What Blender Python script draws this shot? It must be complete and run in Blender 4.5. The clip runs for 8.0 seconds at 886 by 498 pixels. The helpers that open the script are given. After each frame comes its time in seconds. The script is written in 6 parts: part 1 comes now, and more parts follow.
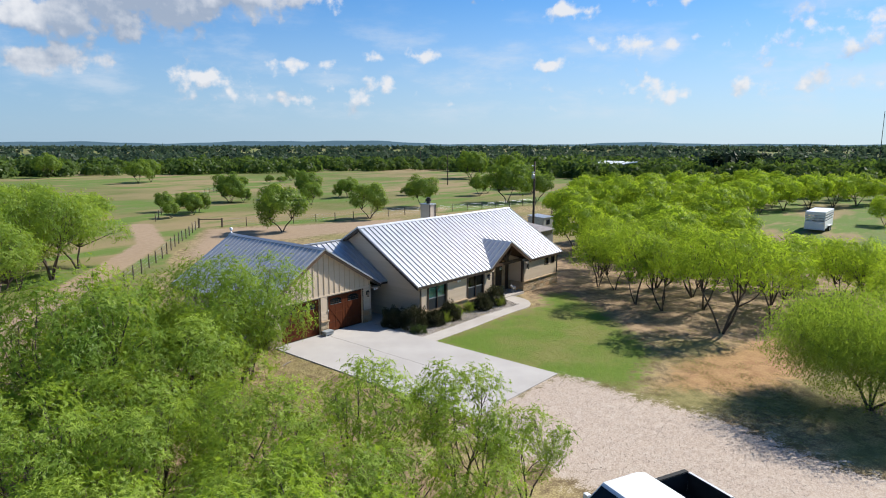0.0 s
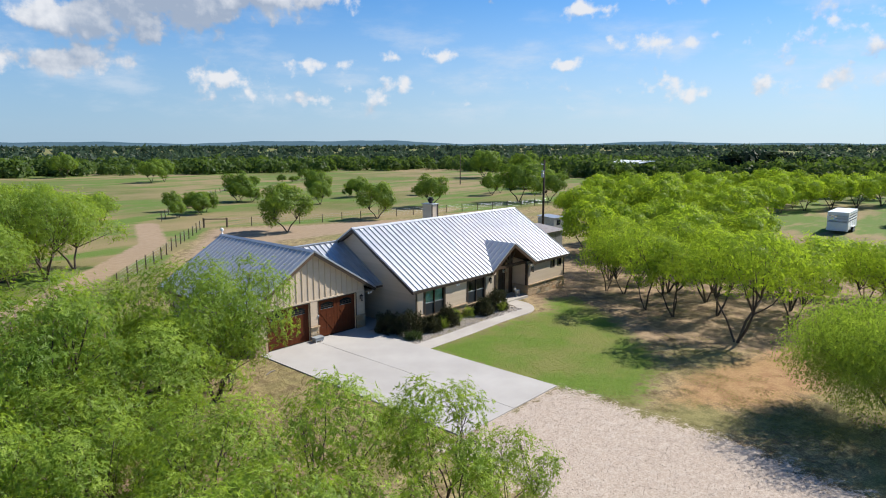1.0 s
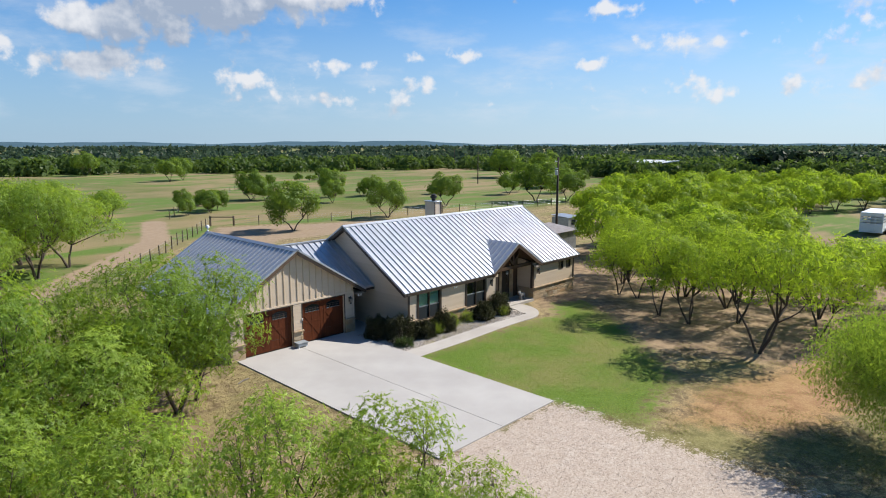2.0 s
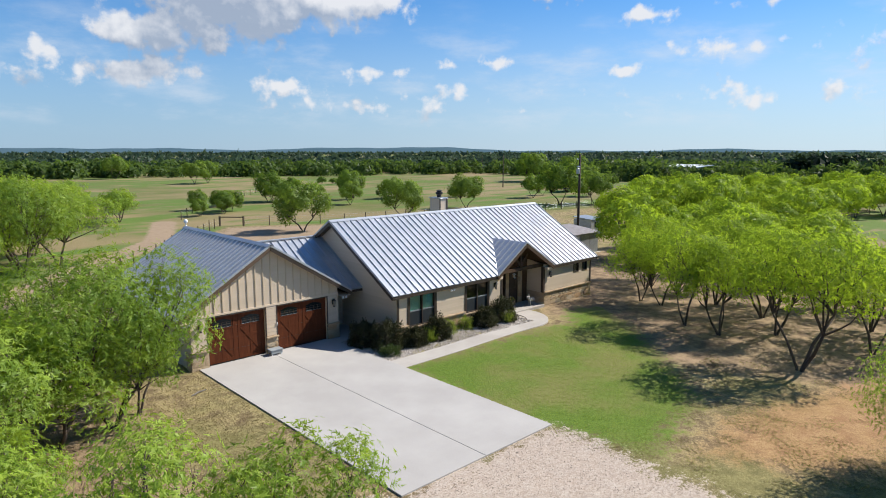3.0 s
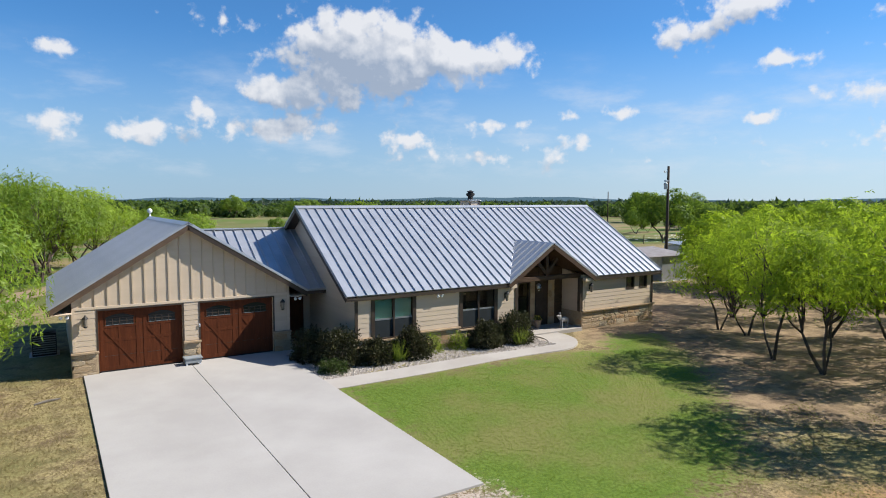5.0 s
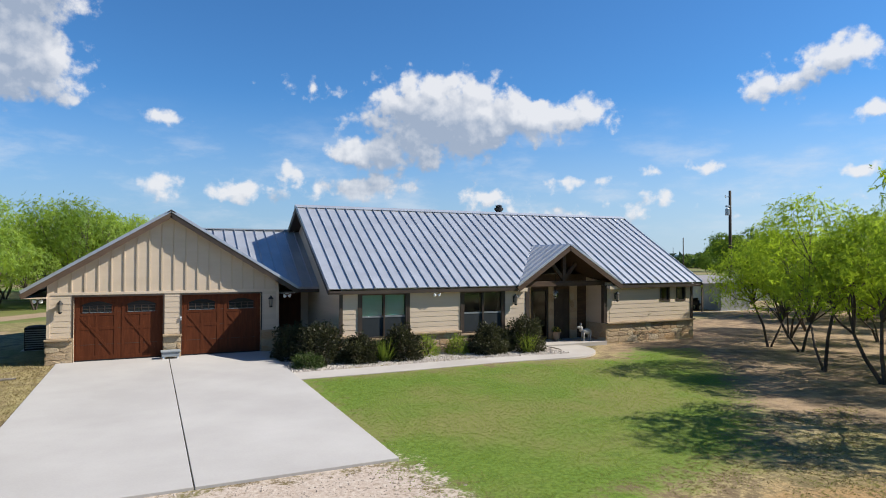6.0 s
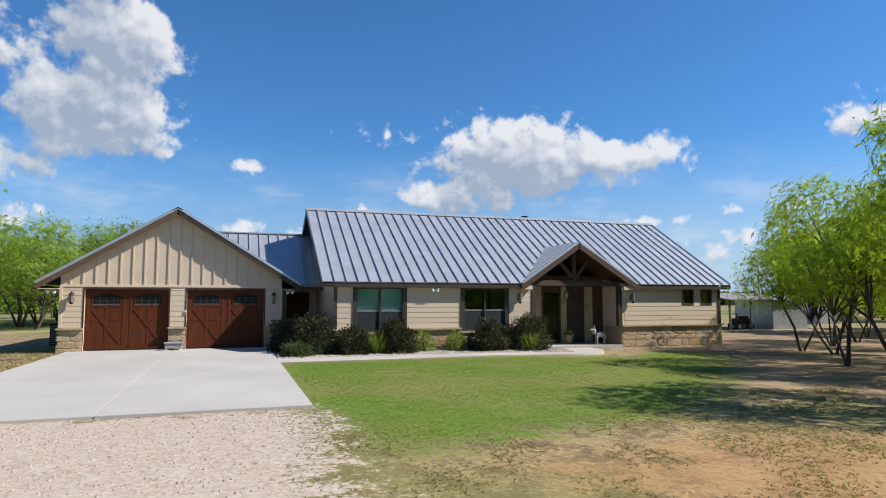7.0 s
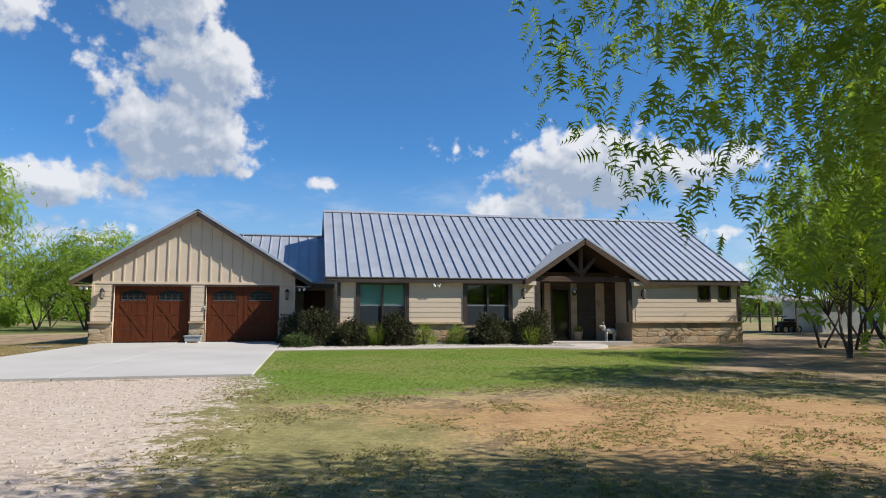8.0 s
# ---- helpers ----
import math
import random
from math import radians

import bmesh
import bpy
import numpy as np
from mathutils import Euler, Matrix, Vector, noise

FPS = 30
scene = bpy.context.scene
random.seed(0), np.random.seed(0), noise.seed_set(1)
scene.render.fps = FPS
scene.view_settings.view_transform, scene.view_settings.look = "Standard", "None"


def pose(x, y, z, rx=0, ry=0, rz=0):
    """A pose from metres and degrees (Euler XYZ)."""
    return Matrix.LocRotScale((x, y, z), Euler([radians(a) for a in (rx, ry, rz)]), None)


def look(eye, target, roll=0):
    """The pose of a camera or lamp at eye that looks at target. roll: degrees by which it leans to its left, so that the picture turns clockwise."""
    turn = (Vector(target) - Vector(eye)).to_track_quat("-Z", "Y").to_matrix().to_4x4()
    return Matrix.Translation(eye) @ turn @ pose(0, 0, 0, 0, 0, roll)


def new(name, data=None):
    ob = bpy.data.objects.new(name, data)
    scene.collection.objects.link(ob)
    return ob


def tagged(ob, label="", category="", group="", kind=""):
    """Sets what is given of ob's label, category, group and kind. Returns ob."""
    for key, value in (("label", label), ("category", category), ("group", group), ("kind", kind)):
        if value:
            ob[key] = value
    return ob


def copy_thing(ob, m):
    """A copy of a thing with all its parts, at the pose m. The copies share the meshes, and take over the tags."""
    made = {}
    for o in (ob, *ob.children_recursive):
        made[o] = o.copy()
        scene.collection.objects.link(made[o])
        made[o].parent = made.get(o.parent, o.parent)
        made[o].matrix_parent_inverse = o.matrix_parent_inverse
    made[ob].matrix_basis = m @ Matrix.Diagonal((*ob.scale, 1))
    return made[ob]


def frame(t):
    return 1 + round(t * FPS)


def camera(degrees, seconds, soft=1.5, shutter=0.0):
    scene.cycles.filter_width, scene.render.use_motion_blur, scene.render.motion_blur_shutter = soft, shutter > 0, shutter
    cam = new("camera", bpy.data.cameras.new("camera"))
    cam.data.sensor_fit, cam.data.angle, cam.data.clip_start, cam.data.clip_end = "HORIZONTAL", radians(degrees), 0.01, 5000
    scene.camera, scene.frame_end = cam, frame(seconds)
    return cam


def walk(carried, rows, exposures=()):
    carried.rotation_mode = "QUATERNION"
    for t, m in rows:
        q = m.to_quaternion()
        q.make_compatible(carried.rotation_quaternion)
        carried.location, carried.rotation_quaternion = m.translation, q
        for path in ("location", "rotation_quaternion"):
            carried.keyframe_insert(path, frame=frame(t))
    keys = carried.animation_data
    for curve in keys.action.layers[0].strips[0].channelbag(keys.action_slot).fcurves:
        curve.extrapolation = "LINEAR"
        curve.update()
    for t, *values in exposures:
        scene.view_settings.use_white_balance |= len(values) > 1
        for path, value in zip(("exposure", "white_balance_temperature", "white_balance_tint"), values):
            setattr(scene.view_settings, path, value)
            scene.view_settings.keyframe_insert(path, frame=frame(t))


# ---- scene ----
cam = camera(70.4, 8.0, soft=1.0)
PATH = [
    (0, (-22.69, -28.271, 10.902), (-21.19, -26.99, 10.573), -0.0),
    (0.5, (-21.608, -28.052, 10.83), (-20.124, -26.752, 10.5), -0.1),
    (1, (-20.507, -27.891, 10.731), (-19.041, -26.57, 10.401), -0.1),
    (1.5, (-19.175, -27.685, 10.577), (-17.732, -26.34, 10.246), -0.1),
    (3, (-13.704, -25.982, 9.217), (-12.354, -24.539, 8.909), -0.0),
    (3.5, (-11.486, -25.26, 8.584), (-10.182, -23.772, 8.294), 0.0),
    (4, (-9.099, -24.616, 7.824), (-7.859, -23.068, 7.561), 0.1),
    (4.5, (-6.712, -24.119, 6.931), (-5.555, -22.502, 6.711), 0.1),
    (6, (-1.049, -23.86, 3.445), (-0.201, -22.048, 3.473), 0.1),
    (6.5, (0.397, -24.241, 2.463), (1.129, -22.382, 2.568), 0.1),
    (7, (1.552, -24.574, 1.758), (2.184, -22.684, 1.919), 0.0),
    (7.5, (2.7, -25.109, 1.354), (3.225, -23.188, 1.543), 0.0),
    (8, (3.846, -25.686, 1.075), (4.262, -23.741, 1.279), -0.1),
]
walk(cam, [(t, look(eye, target, roll)) for t, eye, target, roll in PATH])

# ---- world and sun ----
SUN_AZ, SUN_EL = 111.0, 42.0          # degrees clockwise from +y, and above the horizon
world = bpy.data.worlds.new("world")
scene.world = world
world.use_nodes = True
wt = world.node_tree
wt.nodes.clear()


def node(nt, kind, ins=None, **props):
    """A node with its properties and inputs set; a socket as a value links it."""
    n = nt.nodes.new(kind)
    for key, value in props.items():
        setattr(n, key, value)
    for key, value in (ins or {}).items():
        if isinstance(value, bpy.types.NodeSocket):
            nt.links.new(value, n.inputs[key])
        else:
            n.inputs[key].default_value = value
    return n


def calc(nt, op, a, b=0.0, c=0.0, clamp=False):
    return node(nt, "ShaderNodeMath", {0: a, 1: b, 2: c}, operation=op, use_clamp=clamp).outputs[0]


def ease(nt, value, lo, hi):
    return node(nt, "ShaderNodeMapRange", {0: value, 1: lo, 2: hi}, interpolation_type="SMOOTHSTEP").outputs[0]


def blend(nt, fac, a, b, mode="MIX"):
    n = node(nt, "ShaderNodeMix", {0: fac}, data_type="RGBA", blend_type=mode)
    for i, v in ((6, a), (7, b)):
        if isinstance(v, bpy.types.NodeSocket):
            nt.links.new(v, n.inputs[i])
        else:
            n.inputs[i].default_value = (*v, 1)
    return n.outputs[2]


# az, el of the middle, half width and half height in degrees, strength
CLOUDS = [
    (25.5, 12.4, 10.0, 4.6, 1.6), (34.0, 12.6, 7.5, 1.8, 1.2), (18.5, 9.6, 5.0, 1.9, 1.2), (24.5, 14.6, 3.8, 2.4, 1.2),
    (18.0, 6.4, 6.5, 1.3, 0.7), (7.0, 5.8, 8.0, 1.2, 0.62), (11.5, 7.4, 1.6, 1.0, 0.7), (1.0, 6.0, 3.0, 1.5, 0.6),
    (-11.0, 15.0, 7.6, 4.5, 1.7), (-9.5, 20.5, 5.6, 4.8, 1.6), (-13.0, 26.0, 6.0, 4.5, 1.4), (-16.0, 19.0, 3.0, 2.5, 0.6),
    (-20.5, 10.2, 7.0, 2.2, 1.3), (-20.0, 6.5, 7.0, 1.3, 0.6), (-23.5, 22.5, 3.0, 2.0, 0.6), (-30.0, 13.0, 6.0, 4.0, 0.9), (1.2, 11.5, 2.5, 0.8, 0.8),
    (53.0, 13.6, 3.2, 1.6, 0.8), (57.5, 15.6, 4.2, 1.7, 0.8), (61.0, 11.1, 2.8, 0.8, 0.62), (66.6, 8.3, 3.6, 1.0, 0.6),
    (36.5, 6.8, 1.9, 0.9, 0.5), (40.0, 7.0, 1.2, 0.6, 0.4), (43.5, 7.5, 1.3, 0.6, 0.45), (47.8, 7.6, 2.0, 0.5, 0.5),
    (51.4, 4.6, 1.4, 1.2, 0.36), (44.3, 5.0, 1.8, 0.8, 0.4), (29.0, 5.6, 3.0, 1.0, 0.42), (59.0, 6.8, 2.2, 0.5, 0.36),
    (80.0, 8.2, 7.0, 1.8, 0.4), (74.0, 13.0, 8.0, 1.5, 0.4), (70.0, 4.5, 9.0, 1.0, 0.3), (36.0, 3.8, 8.0, 0.8, 0.3), (15.0, 14.5, 3.5, 1.0, 0.4),
]
grp = bpy.data.node_groups.new("cloud_density", "ShaderNodeTree")
grp.interface.new_socket("P", in_out="INPUT", socket_type="NodeSocketVector")
grp.interface.new_socket("D", in_out="OUTPUT", socket_type="NodeSocketFloat")
grp.interface.new_socket("B", in_out="OUTPUT", socket_type="NodeSocketFloat")
gin, gout = node(grp, "NodeGroupInput"), node(grp, "NodeGroupOutput")
P = gin.outputs[0]
acc = -2.0
for caz, cel, ra, re, force in CLOUDS:
    off = node(grp, "ShaderNodeVectorMath", {0: P, 1: (caz, cel, 0)}, operation="SUBTRACT").outputs[0]
    off = node(grp, "ShaderNodeVectorMath", {0: off, 1: (1 / ra, 1 / re, 0)}, operation="MULTIPLY").outputs[0]
    ln = node(grp, "ShaderNodeVectorMath", {0: off}, operation="LENGTH").outputs[1]
    acc = calc(grp, "MAXIMUM", acc, calc(grp, "MULTIPLY_ADD", ln, -force, force))
warp = node(grp, "ShaderNodeTexNoise", {"Vector": P, "Scale": 0.30, "Detail": 3.0, "Roughness": 0.5}).outputs[0]
fine = node(grp, "ShaderNodeTexNoise", {"Vector": P, "Scale": 0.85, "Detail": 8.0, "Roughness": 0.60}).outputs[0]
puff = node(grp, "ShaderNodeTexVoronoi", {"Vector": P, "Scale": 0.62, "Detail": 4.0, "Roughness": 0.5}, feature="SMOOTH_F1").outputs[0]
body = calc(grp, "ADD", acc, calc(grp, "MULTIPLY_ADD", warp, 1.5, -0.57))
dens = calc(grp, "ADD", body, calc(grp, "MULTIPLY_ADD", fine, 1.0, -0.42))
dens = calc(grp, "SUBTRACT", dens, calc(grp, "MULTIPLY_ADD", puff, 0.75, -0.26))
grp.links.new(dens, gout.inputs[0])
grp.links.new(body, gout.inputs[1])

way = node(wt, "ShaderNodeTexCoord").outputs["Generated"]
sep = node(wt, "ShaderNodeSeparateXYZ", {0: way})
az = calc(wt, "MULTIPLY", calc(wt, "ARCTAN2", sep.outputs[0], sep.outputs[1]), 57.2958)
el = calc(wt, "MULTIPLY", calc(wt, "ARCSINE", sep.outputs[2]), 57.2958)
at = node(wt, "ShaderNodeCombineXYZ", {0: az, 1: el, 2: 0.0}).outputs[0]
lit = node(wt, "ShaderNodeVectorMath", {0: at, 1: (0.35, 0.7, 0)}, operation="ADD").outputs[0]
high = node(wt, "ShaderNodeVectorMath", {0: at, 1: (1.0, 2.3, 0)}, operation="ADD").outputs[0]
d_here = node(wt, "ShaderNodeGroup", {0: at}, node_tree=grp).outputs[0]
d_lit = node(wt, "ShaderNodeGroup", {0: lit}, node_tree=grp).outputs[0]
deep = node(wt, "ShaderNodeGroup", {0: high}, node_tree=grp).outputs[1]
cover = ease(wt, d_here, -0.04, 0.46)
glow = calc(wt, "MULTIPLY_ADD", calc(wt, "SUBTRACT", d_here, d_lit), 0.75, 0.97)
glow = calc(wt, "ADD", glow, calc(wt, "MULTIPLY", ease(wt, deep, -0.15, 0.95), -0.85), clamp=True)
sky = node(wt, "ShaderNodeTexSky", sky_type="NISHITA", sun_disc=False, sun_elevation=radians(SUN_EL), sun_rotation=radians(SUN_AZ),
           altitude=200.0, air_density=1.0, dust_density=0.15, ozone_density=4.0).outputs[0]
sky = blend(wt, 1.0, sky, (0.55, 1.02, 1.38), "MULTIPLY")
haze = calc(wt, "MULTIPLY", calc(wt, "SUBTRACT", 1.0, ease(wt, el, -1.0, 15.0)), 0.80)
sky = blend(wt, haze, sky, blend(wt, ease(wt, az, 5.0, 85.0), (3.8, 5.05, 6.8), (6.4, 7.3, 8.5)))
cloud_col = blend(wt, glow, (3.7, 4.4, 5.6), (8.4, 8.5, 8.8))
cover = calc(wt, "MULTIPLY", cover, ease(wt, el, 0.5, 4.0))
sky_col = blend(wt, calc(wt, "MULTIPLY", cover, 0.93), sky, cloud_col)
veil = node(wt, "ShaderNodeTexNoise", {"Vector": node(wt, "ShaderNodeVectorMath", {0: at, 1: (0.35, 1.0, 0)}, operation="MULTIPLY").outputs[0], "Scale": 0.3, "Detail": 7.0, "Roughness": 0.6}).outputs[0]
veil = calc(wt, "MULTIPLY", ease(wt, veil, 0.46, 0.74), calc(wt, "MULTIPLY", ease(wt, el, 1.0, 3.5), calc(wt, "SUBTRACT", 1.0, ease(wt, el, 7.0, 14.0))))
sky_col = blend(wt, calc(wt, "MULTIPLY", veil, 0.5), sky_col, (7.4, 7.9, 8.6))
bg = node(wt, "ShaderNodeBackground", {0: sky_col, 1: 0.062})
wt.links.new(bg.outputs[0], node(wt, "ShaderNodeOutputWorld").inputs[0])

sun = new("sun", bpy.data.lights.new("sun", "SUN"))
sun.data.energy, sun.data.angle, sun.data.color = 5.0, radians(0.53), (1.0, 0.95, 0.87)
sd = Vector((math.sin(radians(SUN_AZ)) * math.cos(radians(SUN_EL)), math.cos(radians(SUN_AZ)) * math.cos(radians(SUN_EL)), math.sin(radians(SUN_EL))))
sun.matrix_world = look(sd * 60, (0, 0, 0))
scene.view_settings.exposure = 0.70

# ---- materials ----
MATS = {}


def material(name, rough=0.7, metal=0.0, spec=0.5):
    m = bpy.data.materials.new(name)
    m.use_nodes = True
    nt = m.node_tree
    b = nt.nodes["Principled BSDF"]
    b.inputs["Roughness"].default_value, b.inputs["Metallic"].default_value = rough, metal
    b.inputs["Specular IOR Level"].default_value = spec
    MATS[name] = m
    return m, nt, b


def coords(nt, stretch=(1, 1, 1)):
    c = node(nt, "ShaderNodeTexCoord").outputs["Object"]
    return node(nt, "ShaderNodeMapping", {0: c, 3: stretch}).outputs[0]


def grain(nt, scale, detail=4.0, rough=0.55, vec=None):
    return node(nt, "ShaderNodeTexNoise", {"Vector": vec or coords(nt), "Scale": scale, "Detail": detail, "Roughness": rough}).outputs[0]


def bump(nt, b, height, strength=0.3, distance=0.01):
    n = node(nt, "ShaderNodeBump", {"Strength": strength, "Distance": distance, "Height": height})
    nt.links.new(n.outputs[0], b.inputs["Normal"])


def surface(name, col_a, col_b, scale, rough=0.7, metal=0.0, fine=60.0, relief=0.3, depth=0.004, per=0.0, stretch=(1, 1, 1), spec=0.4):
    """Two tones mixed by a coarse and a fine noise, with fine relief; per: how much single pieces differ."""
    m, nt, b = material(name, rough, metal, spec)
    vec = coords(nt, stretch)
    big, small = grain(nt, scale, 5.0, 0.6, vec), grain(nt, fine, 3.0, 0.6, vec)
    f = calc(nt, "ADD", calc(nt, "MULTIPLY_ADD", big, 2.4, -0.85), calc(nt, "MULTIPLY_ADD", small, 0.8, -0.4), clamp=True)
    col = blend(nt, f, col_a, col_b)
    if per:
        rnd = node(nt, "ShaderNodeObjectInfo").outputs["Random"]
        k = calc(nt, "MULTIPLY_ADD", rnd, 2 * per, 1 - per)
        col = blend(nt, 1.0, col, node(nt, "ShaderNodeCombineXYZ", {0: k, 1: k, 2: k}).outputs[0], "MULTIPLY")
    nt.links.new(col, b.inputs["Base Color"])
    nt.links.new(calc(nt, "MULTIPLY_ADD", small, 0.2, rough - 0.1, clamp=True), b.inputs["Roughness"])
    bump(nt, b, small, relief, depth)
    return m


surface("roof_metal", (0.40, 0.415, 0.445), (0.51, 0.525, 0.555), 1.2, 0.38, 0.55, 40, 0.05, 0.001, per=0.03)
surface("siding", (0.505, 0.405, 0.295), (0.59, 0.48, 0.36), 0.8, 0.65, 0, 50, 0.15, 0.002, per=0.05, stretch=(0.4, 0.4, 2))
surface("batten", (0.46, 0.365, 0.26), (0.53, 0.43, 0.31), 1.5, 0.65, 0, 60, 0.2, 0.002)
surface("dark_trim", (0.035, 0.024, 0.018), (0.06, 0.042, 0.03), 2.0, 0.5, 0, 60, 0.1, 0.002)
surface("rake_board", (0.085, 0.052, 0.032), (0.13, 0.082, 0.050), 2.0, 0.55, 0, 40, 0.2, 0.002, stretch=(1, 1, 4))
surface("timber", (0.050, 0.026, 0.013), (0.095, 0.052, 0.026), 2.5, 0.6, 0, 30, 0.4, 0.004, stretch=(1, 6, 6))
surface("cap_stone", (0.304, 0.216, 0.128), (0.400, 0.304, 0.200), 3.0, 0.8, 0, 40, 0.5, 0.006, per=0.08)
surface("mortar", (0.34, 0.25, 0.15), (0.43, 0.33, 0.21), 3.0, 0.9, 0, 50, 0.5, 0.005)
surface("door_wood", (0.070, 0.0195, 0.0075), (0.112, 0.032, 0.012), 2.0, 0.6, 0, 25, 0.15, 0.002, stretch=(8, 8, 1), spec=0.12)
surface("concrete", (0.336, 0.316, 0.296), (0.416, 0.396, 0.372), 0.35, 0.85, 0, 22, 0.25, 0.003)
surface("concrete_old", (0.336, 0.304, 0.272), (0.424, 0.392, 0.352), 0.5, 0.85, 0, 25, 0.3, 0.003)
surface("bark", (0.045, 0.034, 0.027), (0.14, 0.105, 0.08), 4.0, 0.95, 0, 30, 0.9, 0.02, stretch=(1, 1, 0.3))
surface("pale_bark", (0.128, 0.112, 0.096), (0.240, 0.216, 0.184), 4.0, 0.95, 0, 30, 0.9, 0.02, stretch=(1, 1, 0.3))
surface("post_wood", (0.080, 0.060, 0.040), (0.160, 0.124, 0.088), 4.0, 0.9, 0, 40, 0.5, 0.005, stretch=(4, 4, 1))
surface("pole_wood", (0.036, 0.026, 0.018), (0.072, 0.052, 0.036), 3.0, 0.9, 0, 40, 0.4, 0.004, stretch=(4, 4, 0.5))
surface("white_metal", (0.70, 0.71, 0.72), (0.80, 0.80, 0.80), 1.0, 0.35, 0, 20, 0.05, 0.001)
surface("car_paint", (0.66, 0.70, 0.74), (0.72, 0.76, 0.80), 0.5, 0.22, 0, 10, 0.02, 0.0005)
surface("galvanized", (0.336, 0.352, 0.376), (0.464, 0.480, 0.496), 4.0, 0.42, 0.7, 40, 0.1, 0.001)
surface("rusty_sheet", (0.336, 0.288, 0.264), (0.480, 0.448, 0.424), 1.6, 0.55, 0.25, 30, 0.2, 0.002)
surface("black_iron", (0.010, 0.009, 0.009), (0.022, 0.020, 0.018), 6.0, 0.6, 0.0, 40, 0.1, 0.001)
surface("rubber", (0.012, 0.012, 0.012), (0.022, 0.022, 0.022), 6.0, 0.8, 0, 50, 0.2, 0.002)
surface("grey_plastic", (0.208, 0.232, 0.248), (0.288, 0.312, 0.328), 3.0, 0.5, 0, 40, 0.1, 0.001)
surface("interior", (0.020, 0.018, 0.015), (0.034, 0.029, 0.024), 1.5, 0.8, 0, 20, 0.1, 0.001)
surface("blind", (0.22, 0.52, 0.46), (0.27, 0.60, 0.53), 2.0, 0.6, 0, 30, 0.1, 0.001, stretch=(1, 1, 12))
surface("window_bar", (0.144, 0.160, 0.168), (0.200, 0.216, 0.224), 3.0, 0.4, 0, 30, 0.05, 0.001)
surface("statue_stone", (0.280, 0.272, 0.256), (0.416, 0.400, 0.376), 6.0, 0.7, 0, 40, 0.3, 0.004)
surface("terracotta", (0.240, 0.176, 0.128), (0.320, 0.248, 0.192), 6.0, 0.8, 0, 40, 0.3, 0.003)
surface("flower", (0.360, 0.304, 0.040), (0.440, 0.400, 0.096), 8.0, 0.7, 0, 40, 0.1, 0.002)
surface("pebble", (0.288, 0.248, 0.208), (0.480, 0.432, 0.376), 8.0, 0.85, 0, 60, 0.3, 0.003)
surface("gravel_stone", (0.240, 0.192, 0.152), (0.440, 0.376, 0.320), 6.0, 0.9, 0, 60, 0.3, 0.003)
surface("brush", (0.072, 0.056, 0.044), (0.128, 0.104, 0.080), 3.0, 0.95, 0, 30, 0.4, 0.005)
# wooded hills with the haze of distance painted in as blue
surface("hazed_hill", (0.055, 0.098, 0.125), (0.075, 0.122, 0.15), 0.004, 0.95, 0, 0.03, 0.0, 0.001, spec=0.0)

# every stone takes one of several tans, browns and rust tones
m, nt, b = material("stone", 0.85, 0, 0.3)
rnd = node(nt, "ShaderNodeObjectInfo").outputs["Random"]
r = node(nt, "ShaderNodeValToRGB", {0: rnd})
r.color_ramp.elements[0].color, r.color_ramp.elements[1].color = (0.255, 0.170, 0.098, 1), (0.442, 0.357, 0.246, 1)
for pos, c in ((0.2, (0.357, 0.264, 0.162)), (0.38, (0.204, 0.123, 0.064)), (0.5, (0.408, 0.306, 0.187)), (0.64, (0.340, 0.178, 0.068)), (0.8, (0.306, 0.238, 0.162))):
    e = r.color_ramp.elements.new(pos)
    e.color = (*c, 1)
g1, g2 = grain(nt, 5.0, 5.0, 0.65), grain(nt, 45.0)
col = blend(nt, calc(nt, "MULTIPLY_ADD", g1, 1.6, -0.5, clamp=True), r.outputs[0], (0.46, 0.37, 0.25))
nt.links.new(col, b.inputs["Base Color"])
bump(nt, b, calc(nt, "ADD", g1, calc(nt, "MULTIPLY", g2, 0.4)), 0.7, 0.02)

# window glass, thin
m, nt, b = material("glass", 0.03, 0, 0.5)
b.inputs["Base Color"].default_value = (0.75, 0.82, 0.80, 1)
b.inputs["Transmission Weight"].default_value = 1.0
b.inputs["IOR"].default_value = 1.5
m, nt, b = material("dark_glass", 0.1, 0, 0.2)
b.inputs["Base Color"].default_value = (0.012, 0.016, 0.018, 1)
# fly screen on the lower sashes
surface("seeded_glass", (0.16, 0.14, 0.11), (0.24, 0.21, 0.17), 9.0, 0.35, 0, 60, 0.3, 0.002)
surface("fly_screen", (0.011, 0.016, 0.019), (0.016, 0.022, 0.026), 4.0, 0.6, 0, 90, 0.1, 0.001)


